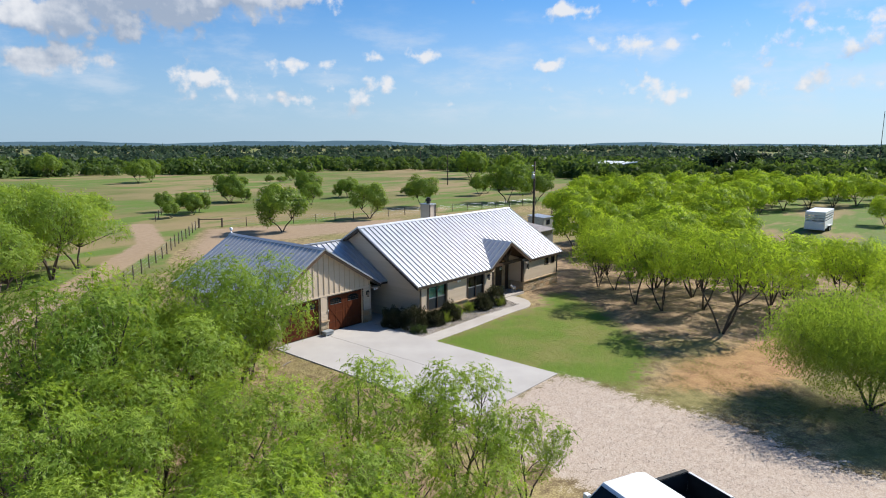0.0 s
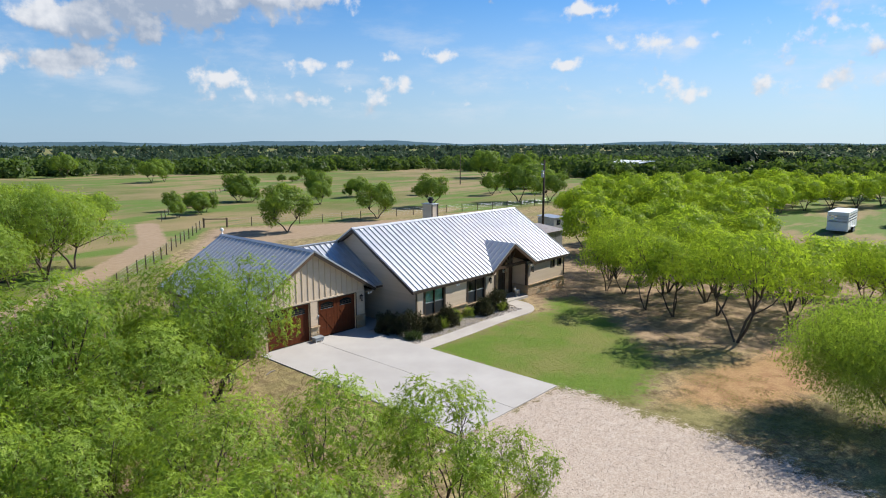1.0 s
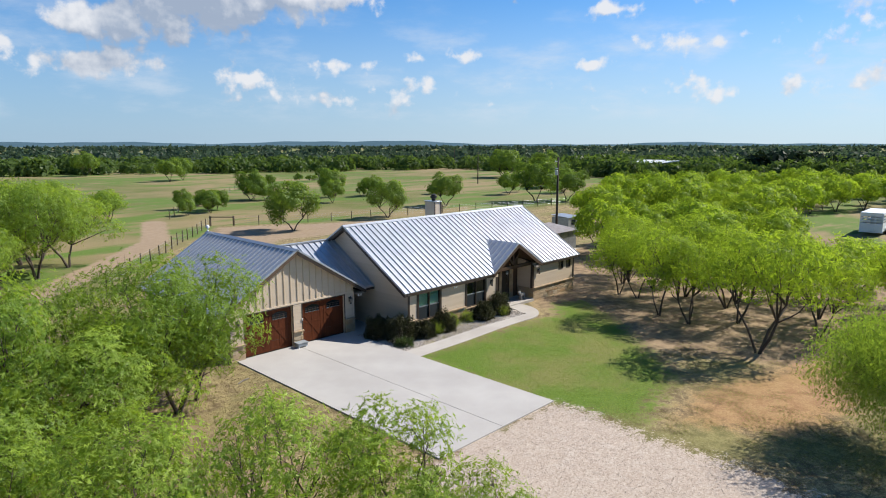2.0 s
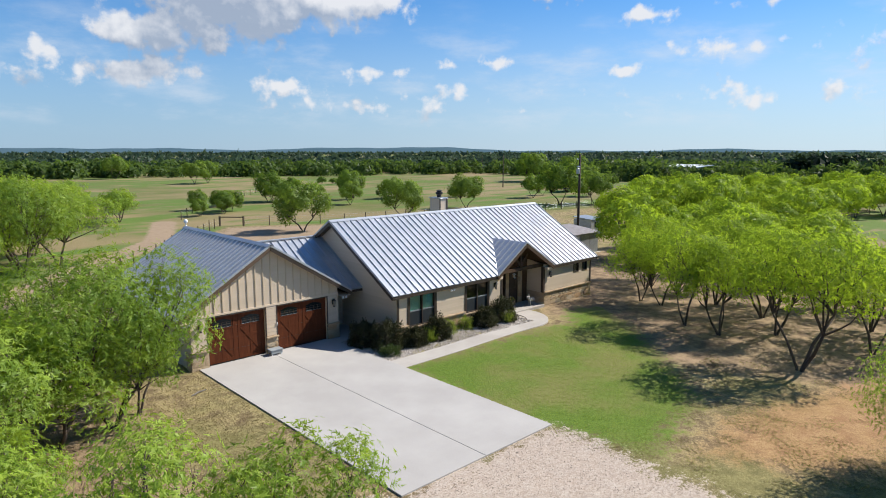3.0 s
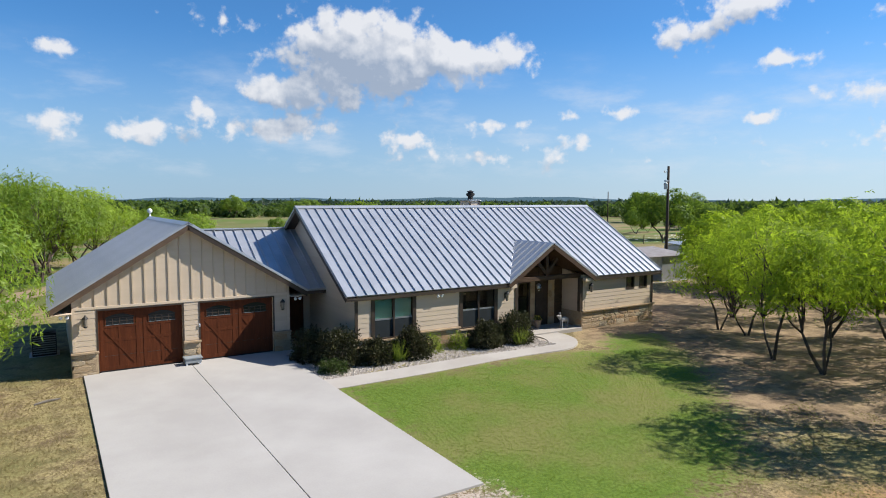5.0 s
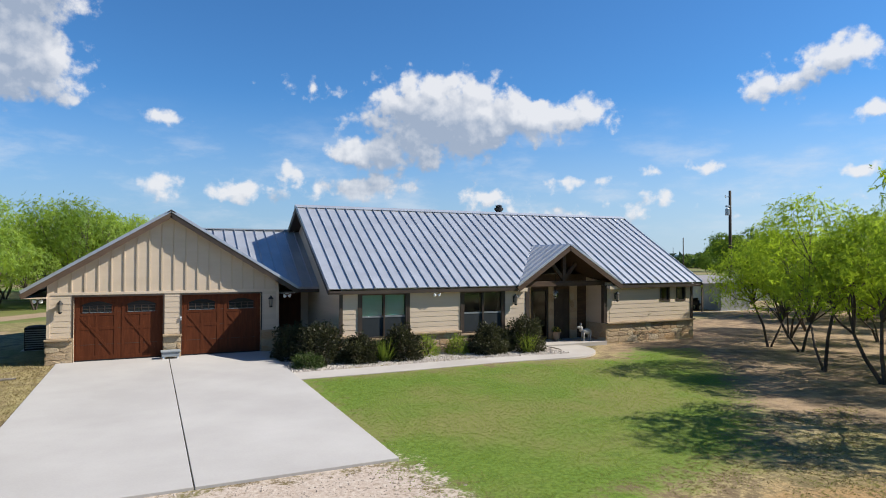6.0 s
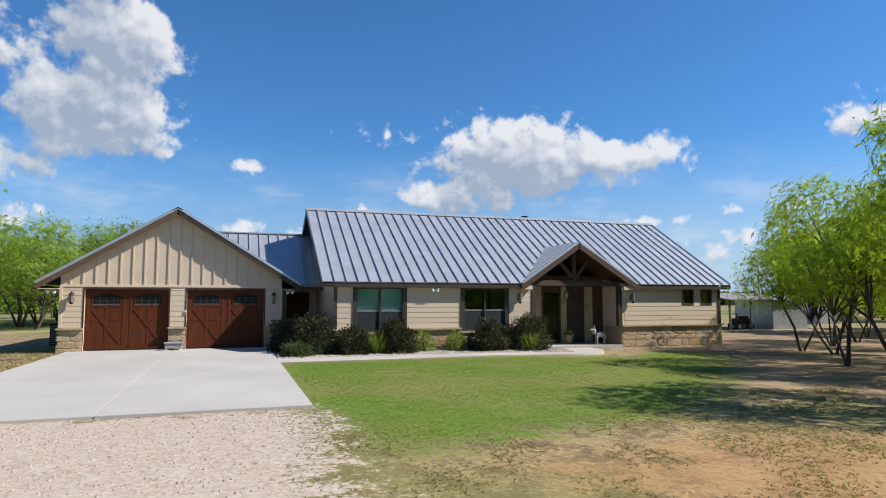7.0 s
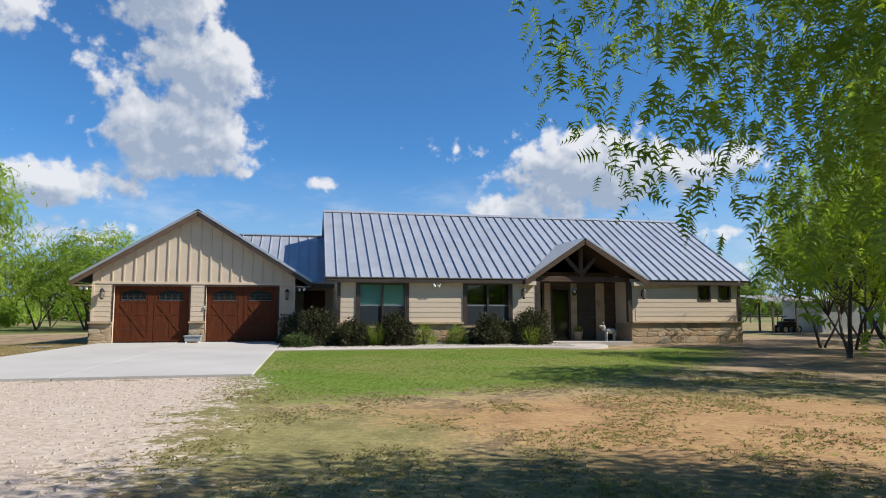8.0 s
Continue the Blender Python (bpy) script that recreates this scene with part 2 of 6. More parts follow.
def foliage(name, dark, light, through_light, glow=0.42):
    """Leaves: matt with some light coming through, each leaf and each plant a little different."""
    m = bpy.data.materials.new(name)
    m.use_nodes = True
    nt = m.node_tree
    nt.nodes.clear()
    isl = node(nt, "ShaderNodeNewGeometry").outputs["Random Per Island"]
    obj = node(nt, "ShaderNodeObjectInfo").outputs["Random"]
    big, clump = grain(nt, 0.7, 2.0), grain(nt, 2.3, 2.0)
    f = calc(nt, "ADD", calc(nt, "MULTIPLY", isl, 0.35), calc(nt, "MULTIPLY_ADD", big, 1.5, -0.65), clamp=True)
    f = calc(nt, "ADD", f, calc(nt, "MULTIPLY_ADD", clump, 2.2, -1.08), clamp=True)
    f = calc(nt, "ADD", f, calc(nt, "MULTIPLY_ADD", obj, 0.5, -0.25), clamp=True)
    col = blend(nt, f, dark, light)
    diff = node(nt, "ShaderNodeBsdfDiffuse", {0: col, 1: 0.3})
    tcol = blend(nt, f, tuple(0.8 * c for c in through_light), through_light)
    tran = node(nt, "ShaderNodeBsdfTranslucent", {0: tcol})
    mix = node(nt, "ShaderNodeMixShader", {0: glow, 1: diff.outputs[0], 2: tran.outputs[0]})
    gl = node(nt, "ShaderNodeBsdfGlossy", {0: (0.8, 0.8, 0.8, 1), 1: 0.45})
    mix2 = node(nt, "ShaderNodeMixShader", {0: 0.012, 1: mix.outputs[0], 2: gl.outputs[0]})
    nt.links.new(mix2.outputs[0], node(nt, "ShaderNodeOutputMaterial").inputs[0])
    MATS[name] = m


foliage("mesquite_leaf", (0.115, 0.190, 0.026), (0.350, 0.450, 0.068), (0.43, 0.59, 0.050), 0.40)
foliage("mesquite_bright", (0.150, 0.235, 0.020), (0.360, 0.455, 0.040), (0.48, 0.64, 0.038), 0.46)
foliage("oak_leaf", (0.095, 0.160, 0.025), (0.235, 0.320, 0.050), (0.28, 0.41, 0.040), 0.40)
foliage("woods_leaf", (0.046, 0.084, 0.022), (0.115, 0.170, 0.040), (0.14, 0.22, 0.03), 0.42)
# leaves of the far plain: aerial haze mixed into the colour as grey-blue
foliage("hazed_leaf", (0.036, 0.066, 0.042), (0.075, 0.115, 0.070), (0.085, 0.13, 0.065), 0.4)
foliage("cedar_leaf", (0.010, 0.024, 0.010), (0.025, 0.046, 0.017), (0.025, 0.042, 0.013), 0.15)
foliage("shrub_leaf", (0.034, 0.034, 0.017), (0.098, 0.098, 0.044), (0.060, 0.068, 0.022), 0.2)
foliage("shrub_green", (0.034, 0.059, 0.017), (0.092, 0.126, 0.038), (0.084, 0.126, 0.025), 0.25)
foliage("grass_blade", (0.125, 0.185, 0.028), (0.215, 0.27, 0.050), (0.30, 0.385, 0.050), 0.55)
foliage("mixed_grass", (0.22, 0.225, 0.065), (0.36, 0.33, 0.125), (0.36, 0.37, 0.10), 0.5)
foliage("dry_grass", (0.21, 0.165, 0.07), (0.37, 0.30, 0.15), (0.252, 0.202, 0.084), 0.25)

# the ground: zones held as masks on its points, edges broken up by noise
m, nt, b = material("ground", 0.95, 0, 0.15)
za = node(nt, "ShaderNodeVertexColor", layer_name="zone_a")
zb = node(nt, "ShaderNodeVertexColor", layer_name="zone_b")
sa, sb = node(nt, "ShaderNodeSeparateColor", {0: za.outputs[0]}), node(nt, "ShaderNodeSeparateColor", {0: zb.outputs[0]})
vec = coords(nt)
n_far, n_big, n_mid, n_fine = grain(nt, 0.02, 6, 0.62, vec), grain(nt, 0.22, 5, 0.6, vec), grain(nt, 1.7, 5, 0.62, vec), grain(nt, 14.0, 4, 0.65, vec)
n_dot = grain(nt, 60.0, 2, 0.6, vec)
streak = grain(nt, 1.0, 4, 0.6, coords(nt, (0.035, 0.12, 1)))


def zone(mask, wob, amount, lo=0.38, hi=0.62):
    return ease(nt, calc(nt, "ADD", mask, calc(nt, "MULTIPLY_ADD", wob, amount, -0.5 * amount)), lo, hi)


wob = calc(nt, "ADD", calc(nt, "MULTIPLY", n_mid, 0.6), calc(nt, "MULTIPLY", n_fine, 0.4))
soil = blend(nt, ease(nt, n_mid, 0.35, 0.65), (0.140, 0.100, 0.056), (0.222, 0.165, 0.094))
dry = blend(nt, ease(nt, n_fine, 0.35, 0.65), (0.22, 0.172, 0.075), (0.35, 0.285, 0.145))
base = blend(nt, ease(nt, wob, 0.42, 0.58), soil, dry)
base = blend(nt, calc(nt, "MULTIPLY", ease(nt, n_big, 0.42, 0.60), 0.6), base, (0.150, 0.150, 0.048))
field_a = blend(nt, ease(nt, n_far, 0.38, 0.58), (0.112, 0.128, 0.036), (0.235, 0.182, 0.094))
field_b = blend(nt, ease(nt, streak, 0.47, 0.57), field_a, (0.098, 0.150, 0.030))
field_b = blend(nt, calc(nt, "MULTIPLY", ease(nt, n_big, 0.5, 0.7), 0.5), field_b, (0.192, 0.148, 0.084))
c = blend(nt, zone(sb.outputs[0], n_big, 0.5), base, field_b)
c = blend(nt, calc(nt, "MULTIPLY", zone(sb.outputs[2], wob, 0.9, 0.3, 0.7), 0.85), c, blend(nt, ease(nt, n_mid, 0.4, 0.6), (0.168, 0.116, 0.076), (0.280, 0.196, 0.124)))
c = blend(nt, zone(sb.outputs[1], wob, 0.8), c, blend(nt, n_mid, (0.216, 0.152, 0.096), (0.336, 0.256, 0.176)))
lawn = blend(nt, ease(nt, n_fine, 0.3, 0.7), (0.068, 0.116, 0.014), (0.128, 0.192, 0.028))
lawn = blend(nt, calc(nt, "MULTIPLY", ease(nt, n_big, 0.42, 0.64), 0.8), lawn, (0.172, 0.162, 0.054))
c = blend(nt, calc(nt, "MULTIPLY", zone(sa.outputs[2], wob, 1.9, 0.3, 0.8), 0.58), c, blend(nt, n_fine, (0.290, 0.135, 0.058), (0.385, 0.215, 0.105)))
c = blend(nt, zone(sa.outputs[0], wob, 1.9, 0.3, 0.7), c, lawn)
grav = blend(nt, ease(nt, n_fine, 0.3, 0.7), (0.320, 0.252, 0.200), (0.448, 0.376, 0.312))
grav = blend(nt, calc(nt, "MULTIPLY", ease(nt, n_dot, 0.62, 0.72), 0.6), grav, (0.200, 0.160, 0.128))
grav = blend(nt, calc(nt, "MULTIPLY", ease(nt, n_mid, 0.45, 0.75), 0.3), grav, (0.480, 0.424, 0.368))
c = blend(nt, zone(sa.outputs[1], wob, 1.9, 0.4, 0.6), c, grav)
nt.links.new(c, b.inputs["Base Color"])
bump(nt, b, calc(nt, "ADD", calc(nt, "MULTIPLY", n_mid, 1.2), n_fine), 0.45, 0.05)

# ---- building blocks ----
def link_mesh(name, verts, faces, mat, smooth=False):
    me = bpy.data.meshes.new(name)
    me.from_pydata([tuple(v) for v in verts], [], [tuple(f) for f in faces])
    me.materials.append(MATS[mat])
    if smooth:
        me.polygons.foreach_set("use_smooth", [True] * len(me.polygons))
    me.update()
    return me


def part(name, bm, mat, parent=None, label="", smooth=False):
    """Links a bmesh as ONE mesh object under a thing or a part. Parents stand unturned; positions are the world's."""
    me = bpy.data.meshes.new(name)
    bmesh.ops.recalc_face_normals(bm, faces=bm.faces)
    bm.to_mesh(me)
    bm.free()
    me.materials.append(MATS[mat])
    if smooth:
        me.polygons.foreach_set("use_smooth", [True] * len(me.polygons))
    ob = new(name, me)
    if parent:
        ob.parent = parent
        if parent.type == "EMPTY":
            ob.matrix_parent_inverse = Matrix.Translation(parent.location).inverted()
    if label:
        ob["label"] = label
    return ob


def piece(name, me, parent, m):
    """One of many alike pieces: an object of its own on a shared mesh."""
    ob = new(name, me)
    ob.parent = parent
    if parent.type == "EMPTY":
        ob.matrix_parent_inverse = Matrix.Translation(parent.location).inverted()
    ob.matrix_basis = m
    return ob


def thing(name, at, label, category, group="", kind=""):
    ob = new(name)
    ob.location, ob.empty_display_size = at, 0.3
    return tagged(ob, label, category, group, kind)


def box(bm, x0, y0, z0, x1, y1, z1, bevel=0.0, m=None):
    vs = [bm.verts.new((x, y, z)) for z in (z0, z1) for x, y in ((x0, y0), (x1, y0), (x1, y1), (x0, y1))]
    fs = [bm.faces.new([vs[i] for i in f]) for f in ((3, 2, 1, 0), (4, 5, 6, 7), (0, 1, 5, 4), (1, 2, 6, 5), (2, 3, 7, 6), (3, 0, 4, 7))]
    if bevel:
        es = list({e for f in fs for e in f.edges})
        out = bmesh.ops.bevel(bm, geom=es, offset=bevel, segments=2, profile=0.7, affect="EDGES")
        vs = list({v for f in out["faces"] for v in f.verts} | {v for v in vs if v.is_valid})
    if m is not None:
        bmesh.ops.transform(bm, matrix=m, verts=[v for v in vs if v.is_valid])
    return bm


def boxed(*a, bevel=0.0, m=None):
    return box(bmesh.new(), *a, bevel=bevel, m=m)


def slab(bm, pts, way):
    """A plate: the outline pts, thickened along way."""
    way = Vector(way)
    a = [bm.verts.new(p) for p in pts]
    b = [bm.verts.new(Vector(p) + way) for p in pts]
    bm.faces.new(a)
    bm.faces.new(b[::-1])
    for i in range(len(pts)):
        j = (i + 1) % len(pts)
        bm.faces.new((a[i], b[i], b[j], a[j]))
    return bm


def beam(bm, p, q, w, h, up=(0, 0, 1)):
    """A square timber from p to q, w wide and h high."""
    p, q = Vector(p), Vector(q)
    d = (q - p).normalized()
    s = d.cross(Vector(up)).normalized()
    u = s.cross(d)
    ring = [(s * (w / 2) * a + u * (h / 2) * c) for a, c in ((-1, -1), (1, -1), (1, 1), (-1, 1))]
    a = [bm.verts.new(p + r) for r in ring]
    b = [bm.verts.new(q + r) for r in ring]
    bm.faces.new(a)
    bm.faces.new(b[::-1])
    for i in range(4):
        bm.faces.new((a[i], b[i], b[(i + 1) % 4], a[(i + 1) % 4]))
    return bm


def lathe(bm, profile, at=(0, 0, 0), seg=16):
    """A turned form: profile rows of (radius, height)."""
    rings = []
    for r, z in profile:
        rings.append([bm.verts.new((at[0] + r * math.cos(2 * math.pi * i / seg), at[1] + r * math.sin(2 * math.pi * i / seg), at[2] + z)) for i in range(seg)])
    for a, b in zip(rings, rings[1:]):
        for i in range(seg):
            j = (i + 1) % seg
            bm.faces.new((a[i], a[j], b[j], b[i]))
    bm.faces.new(rings[0][::-1])
    bm.faces.new(rings[-1])
    return bm


def tube_data(paths, seg=6):
    """Vertices and faces of tapering tubes: each path rows of (point, radius)."""
    V, F = [], []
    for path in paths:
        base = len(V)
        n = len(path)
        for i, (p, r) in enumerate(path):
            a, c = Vector(path[max(i - 1, 0)][0]), Vector(path[min(i + 1, n - 1)][0])
            d = (c - a).normalized()
            s = d.cross(Vector((0.31, 0.95, 0.05))).normalized()
            u = d.cross(s)
            for k in range(seg):
                t = 2 * math.pi * k / seg
                V.append(Vector(p) + (s * math.cos(t) + u * math.sin(t)) * r)
        for i in range(n - 1):
            for k in range(seg):
                j = (k + 1) % seg
                F.append((base + i * seg + k, base + i * seg + j, base + (i + 1) * seg + j, base + (i + 1) * seg + k))
        F.append(tuple(base + (n - 1) * seg + k for k in range(seg)))
    return V, F


def wall_y(bm, y0, y1, x0, x1, z0, z1, holes=()):
    """A wall along x, from y0 to y1 thick, with holes (x0, z0, x1, z1) right through it."""
    xs = sorted({x0, x1, *(v for h in holes for v in (h[0], h[2]))})
    zs = sorted({z0, z1, *(v for h in holes for v in (h[1], h[3]))})

    def solid(i, j):
        if not (0 <= i < len(xs) - 1 and 0 <= j < len(zs) - 1):
            return False
        cx, cz = (xs[i] + xs[i + 1]) / 2, (zs[j] + zs[j + 1]) / 2
        return not any(h[0] < cx < h[2] and h[1] < cz < h[3] for h in holes)
    for i in range(len(xs) - 1):
        for j in range(len(zs) - 1):
            if not solid(i, j):
                continue
            a, c, d, e = xs[i], xs[i + 1], zs[j], zs[j + 1]
            quads = [((a, y0, d), (c, y0, d), (c, y0, e), (a, y0, e)), ((a, y1, d), (a, y1, e), (c, y1, e), (c, y1, d))]
            if not solid(i - 1, j):
                quads.append(((a, y0, d), (a, y0, e), (a, y1, e), (a, y1, d)))
            if not solid(i + 1, j):
                quads.append(((c, y0, d), (c, y1, d), (c, y1, e), (c, y0, e)))
            if not solid(i, j - 1):
                quads.append(((a, y0, d), (a, y1, d), (c, y1, d), (c, y0, d)))
            if not solid(i, j + 1):
                quads.append(((a, y0, e), (c, y0, e), (c, y1, e), (a, y1, e)))
            for q in quads:
                bm.faces.new([bm.verts.new(p) for p in q])
    bmesh.ops.remove_doubles(bm, verts=bm.verts, dist=1e-5)
    return bm


def smooth01(a, b, v):
    t = np.clip((v - a) / (b - a), 0, 1)
    return t * t * (3 - 2 * t)


# ---- ground ----
def ground_z(x, y):
    x, y = np.asarray(x, float), np.asarray(y, float)
    z = -0.05 - 0.13 * smooth01(9.0, 15.0, x) - 0.08 * smooth01(-4.5, -9.0, x)
    near = np.exp(-((x - 5) ** 2 + (y + 10) ** 2) / 90.0 ** 2)
    z = z + 0.05 * np.sin(x * 0.31 + 1.0) * np.cos(y * 0.27) * smooth01(12, 30, np.hypot(x - 4, y + 4))
    return z + (1 - near) * 0.6 * np.sin(x * 0.013) * np.cos(y * 0.011 + 0.6)


def axis(lo, hi, step, far):
    core = list(np.arange(lo, hi + 1e-6, step))
    out, d, v = [], step, hi
    while v < far:
        d *= 1.13
        v += d
        out.append(v)
    back, d, v = [], step, lo
    while v > -far:
        d *= 1.13
        v -= d
        back.append(v)
    return np.array(back[::-1] + core + out)


def seg_dist(X, Y, pts):
    best = np.full(X.shape, 1e9)
    for (ax, ay), (bx, by) in zip(pts, pts[1:]):
        dx, dy = bx - ax, by - ay
        t = np.clip(((X - ax) * dx + (Y - ay) * dy) / (dx * dx + dy * dy), 0, 1)
        best = np.minimum(best, np.hypot(X - ax - t * dx, Y - ay - t * dy))
    return best


def inside(X, Y, poly):
    hit = np.zeros(np.shape(X), bool)
    for (ax, ay), (bx, by) in zip(poly, poly[1:] + poly[:1]):
        cross = ((ay > Y) != (by > Y)) & (X < (bx - ax) * (Y - ay) / ((by - ay) or 1e-9) + ax)
        hit ^= cross
    return hit


def soft_inside(X, Y, poly, width):
    d = seg_dist(X, Y, poly + poly[:1])
    return np.clip(0.5 + np.where(inside(X, Y, poly), d, -d) / width, 0, 1)


FENCE = [(-2.5, 21.5), (5.3, 31.5), (12.2, 41.0), (19.5, 50.8)]
FENCE_BACK = [(21.6, 48.6), (33.7, 43.9), (51.2, 39.5), (75.0, 33.0)]
LAWN = [(2.9, -5.7), (14.6, -6.3), (16.8, -4.4), (18.6, -5.4), (16.0, -9.0), (12.0, -13.0), (9.0, -15.8), (3.3, -17.2), (2.6, -13.8)]
GRAVEL = [(-4.6, -13.6), (2.7, -13.6), (3.0, -15.0), (2.6, -18.5), (2.7, -21.5), (1.5, -25.0), (0.0, -60.0), (-9.0, -60.0), (-6.5, -26.0), (-5.2, -18.0)]
RED = [(4.4, -18.0), (8.0, -17.4), (12.0, -18.4), (16.5, -19.8), (17.0, -22.0), (11.0, -23.0), (6.0, -21.6)]
YARD = [(-2, 18), (5.8, 31.0), (19.8, 50.0), (34, 43), (52, 38.5), (75, 32), (60, 6), (30, -30), (-8, -34), (-40, -30), (-40, 10), (-12, 16)]

gx, gy = axis(-34, 40, 0.5, 4700), axis(-36, 52, 0.5, 4700)
GX, GY = np.meshgrid(gx, gy)
GZ = ground_z(GX, GY)
nx, ny = len(gx), len(gy)
idx = np.arange(nx * ny).reshape(ny, nx)
quads = np.stack([idx[:-1, :-1], idx[:-1, 1:], idx[1:, 1:], idx[1:, :-1]], -1).reshape(-1, 4)
gm = link_mesh("ground", np.stack([GX, GY, GZ], -1).reshape(-1, 3).tolist(), quads.tolist(), "ground", True)
lawn_m = soft_inside(GX, GY, LAWN, 3.0)
grav_m = soft_inside(GX, GY, GRAVEL, 3.2)
red_m = soft_inside(GX, GY, RED, 3.5)
field_m = 1 - soft_inside(GX, GY, YARD, 4.0)
road_m = np.clip(1.15 - seg_dist(GX, GY, [(-30, 2), (-14, 13.5), (-9.3, 19.6), (-3.9, 25.6), (4.4, 36), (9.1, 42), (16, 60)]) / 2.3, 0, 1)
road_m = np.maximum(road_m, 0.8 * soft_inside(GX, GY, [(6, 30), (19, 49), (34, 42), (46, 38), (40, 30), (20, 33), (12, 27)], 6.0))
litter_m = np.maximum(soft_inside(GX, GY, [(15, -4), (24, 2), (40, 8), (70, 0), (45, -28), (16, -24), (13.5, -17.0), (12, -13), (16.5, -8.5)], 4.0),
                      soft_inside(GX, GY, [(-34, -26), (-8.5, -21), (-8, -2), (-7, 12), (-34, 14)], 5.0))
for layer, chans in (("zone_a", (lawn_m, grav_m, red_m)), ("zone_b", (field_m, road_m, litter_m))):
    at_ = gm.color_attributes.new(layer, "FLOAT_COLOR", "POINT")
    data = np.ones((nx * ny, 4), np.float32)
    for k, ch in enumerate(chans):
        data[:, k] = ch.reshape(-1)
    at_.data.foreach_set("color", data.reshape(-1))
tagged(new("ground", gm), "dry grassy ranch ground with lawn, gravel drive and bare soil", "ground", kind="structure")

# low hills at the horizon, their blue is painted distance haze
rng = np.random.default_rng(5)
ang = np.radians(np.linspace(-60, 130, 220))
V, F = [], []
ph = rng.uniform(0, 6.28, 6)
for k, a in enumerate(ang):
    h = 19 + 7 * math.sin(a * 5 + ph[0]) + 7 * math.sin(a * 13 + ph[1]) + 3.5 * math.sin(a * 31 + ph[2]) + 1.5 * math.sin(a * 90 + ph[3])
    for rr, zz in ((3000, -6), (3700, max(h, 4)), (4300, 0)):
        V.append((rr * math.sin(a), rr * math.cos(a), zz))
for k in range(len(ang) - 1):
    for q in range(2):
        F.append((3 * k + q, 3 * k + q + 1, 3 * k + q + 4, 3 * k + q + 3))
tagged(new("backdrop_hills", link_mesh("backdrop_hills", V, F, "hazed_hill", True)), "low wooded hills along the far horizon", "hills", kind="structure")

# ---- driveway, walkway, planting bed ----
drive = thing("driveway", (-0.4, -7, 0), "pale broom-finished concrete driveway slabs before the garage", "driveway", kind="structure")
for x0, x1 in ((-3.75, -0.418), (-0.398, 2.88)):
    for y0, y1 in ((-13.7, -0.02),):
        part("slab", boxed(x0, y0, -0.16, x1, y1, 0.0, bevel=0.012), "concrete", drive)
part("apron", boxed(2.88, -0.9, -0.16, 3.55, -0.02, -0.004, bevel=0.01), "concrete", drive)

walkway = thing("walkway", (8, -5, 0), "curved pale concrete walkway from driveway to porch", "walkway", kind="structure")


def walk_edge(t):
    """Near and far edge points of the walkway at t 0..1."""
    if t < 0.72:
        x = 2.9 + (12.4 - 2.9) * t / 0.72
        return (x, -5.85 + 0.25 * smooth01(5, 12, x)), (x, -4.75 + 0.25 * smooth01(5, 12, x))
    a = (t - 0.72) / 0.28 * math.radians(120)
    cx, cy, ro, ri = 12.4, -3.3, 2.3, 1.2
    return (cx + ro * 1.05 * math.sin(a), cy - ro * math.cos(a)), (cx + ri * 0.9 * math.sin(a), cy - ri * math.cos(a))


N = 60
near_e = [walk_edge(i / N)[0] for i in range(N + 1)]
far_e = [walk_edge(i / N)[1] for i in range(N + 1)]
for s0 in range(0, N, 6):
    bm = bmesh.new()
    pts = [near_e[i] for i in range(s0, s0 + 7)] + [far_e[i] for i in range(s0 + 6, s0 - 1, -1)]
    slab(bm, [(x, y, -0.03 - 0.06 * float(smooth01(9, 14, x))) for x, y in pts], (0, 0, -0.14))
    part("slab", bm, "concrete_old", walkway)
porch_floor = tagged(part("porch_floor", boxed(12.42, -2.95, -0.2, 16.32, 0.6, -0.02, bevel=0.01), "concrete_old"), "smooth concrete porch floor", "floor", kind="structure")

# ---- house ----
house = thing("ranch_house", (8.5, 2.0, 0), "tan single-storey ranch house with silver standing-seam metal roof and attached garage", "house")
EY, EZ, RY, RZ = -3.115, 2.385, 2.18, 5.575      # main eave and ridge
BY = 2 * RY - EY                                  # back eave
PITCH = (RZ - EZ) / (RY - EY)
MX0, MX1, WX0, WX1, WY = 4.40, 21.60, 4.87, 21.20, -2.88
PX, PZ, PYF, PXL, PXR = 14.316, 4.01, -3.16, 11.87, 16.95   # porch gable
PYB = EY + (PZ - EZ) / PITCH
NORM = Vector((0, -PITCH, 1)).normalized()

W1, W2, SW1, SW2 = (5.6, 0.62, 7.36, 2.2), (9.57, 0.62, 11.32, 2.2), (19.29, 1.56, 19.86, 2.2), (20.23, 1.56, 20.79, 2.2)
wall_left = part("wall", wall_y(bmesh.new(), WY, WY + 0.2, WX0, 12.36, -0.2, 2.42, [W1, W2]), "siding", house)
wall_right = part("wall", wall_y(bmesh.new(), WY, WY + 0.2, 16.36, WX1, -0.35, 2.42, [SW1, SW2]), "siding", house)
# porch recess: side and back walls with a door and side windows
DOORH, SIDE_L, SIDE_R = (14.65, 0.0, 15.45, 2.1), (13.5, 0.0, 14.35, 2.1), (12.75, 0.9, 13.2, 2.1)
for x0, z0 in ((12.16, -0.2), (16.36, -0.35)):
    part("wall", slab(bmesh.new(), [(x0, WY + 0.2, z0), (x0, -1.1, z0), (x0, -1.1, 2.7), (x0, WY + 0.2, 2.38)], (0.2, 0, 0)), "siding", house)
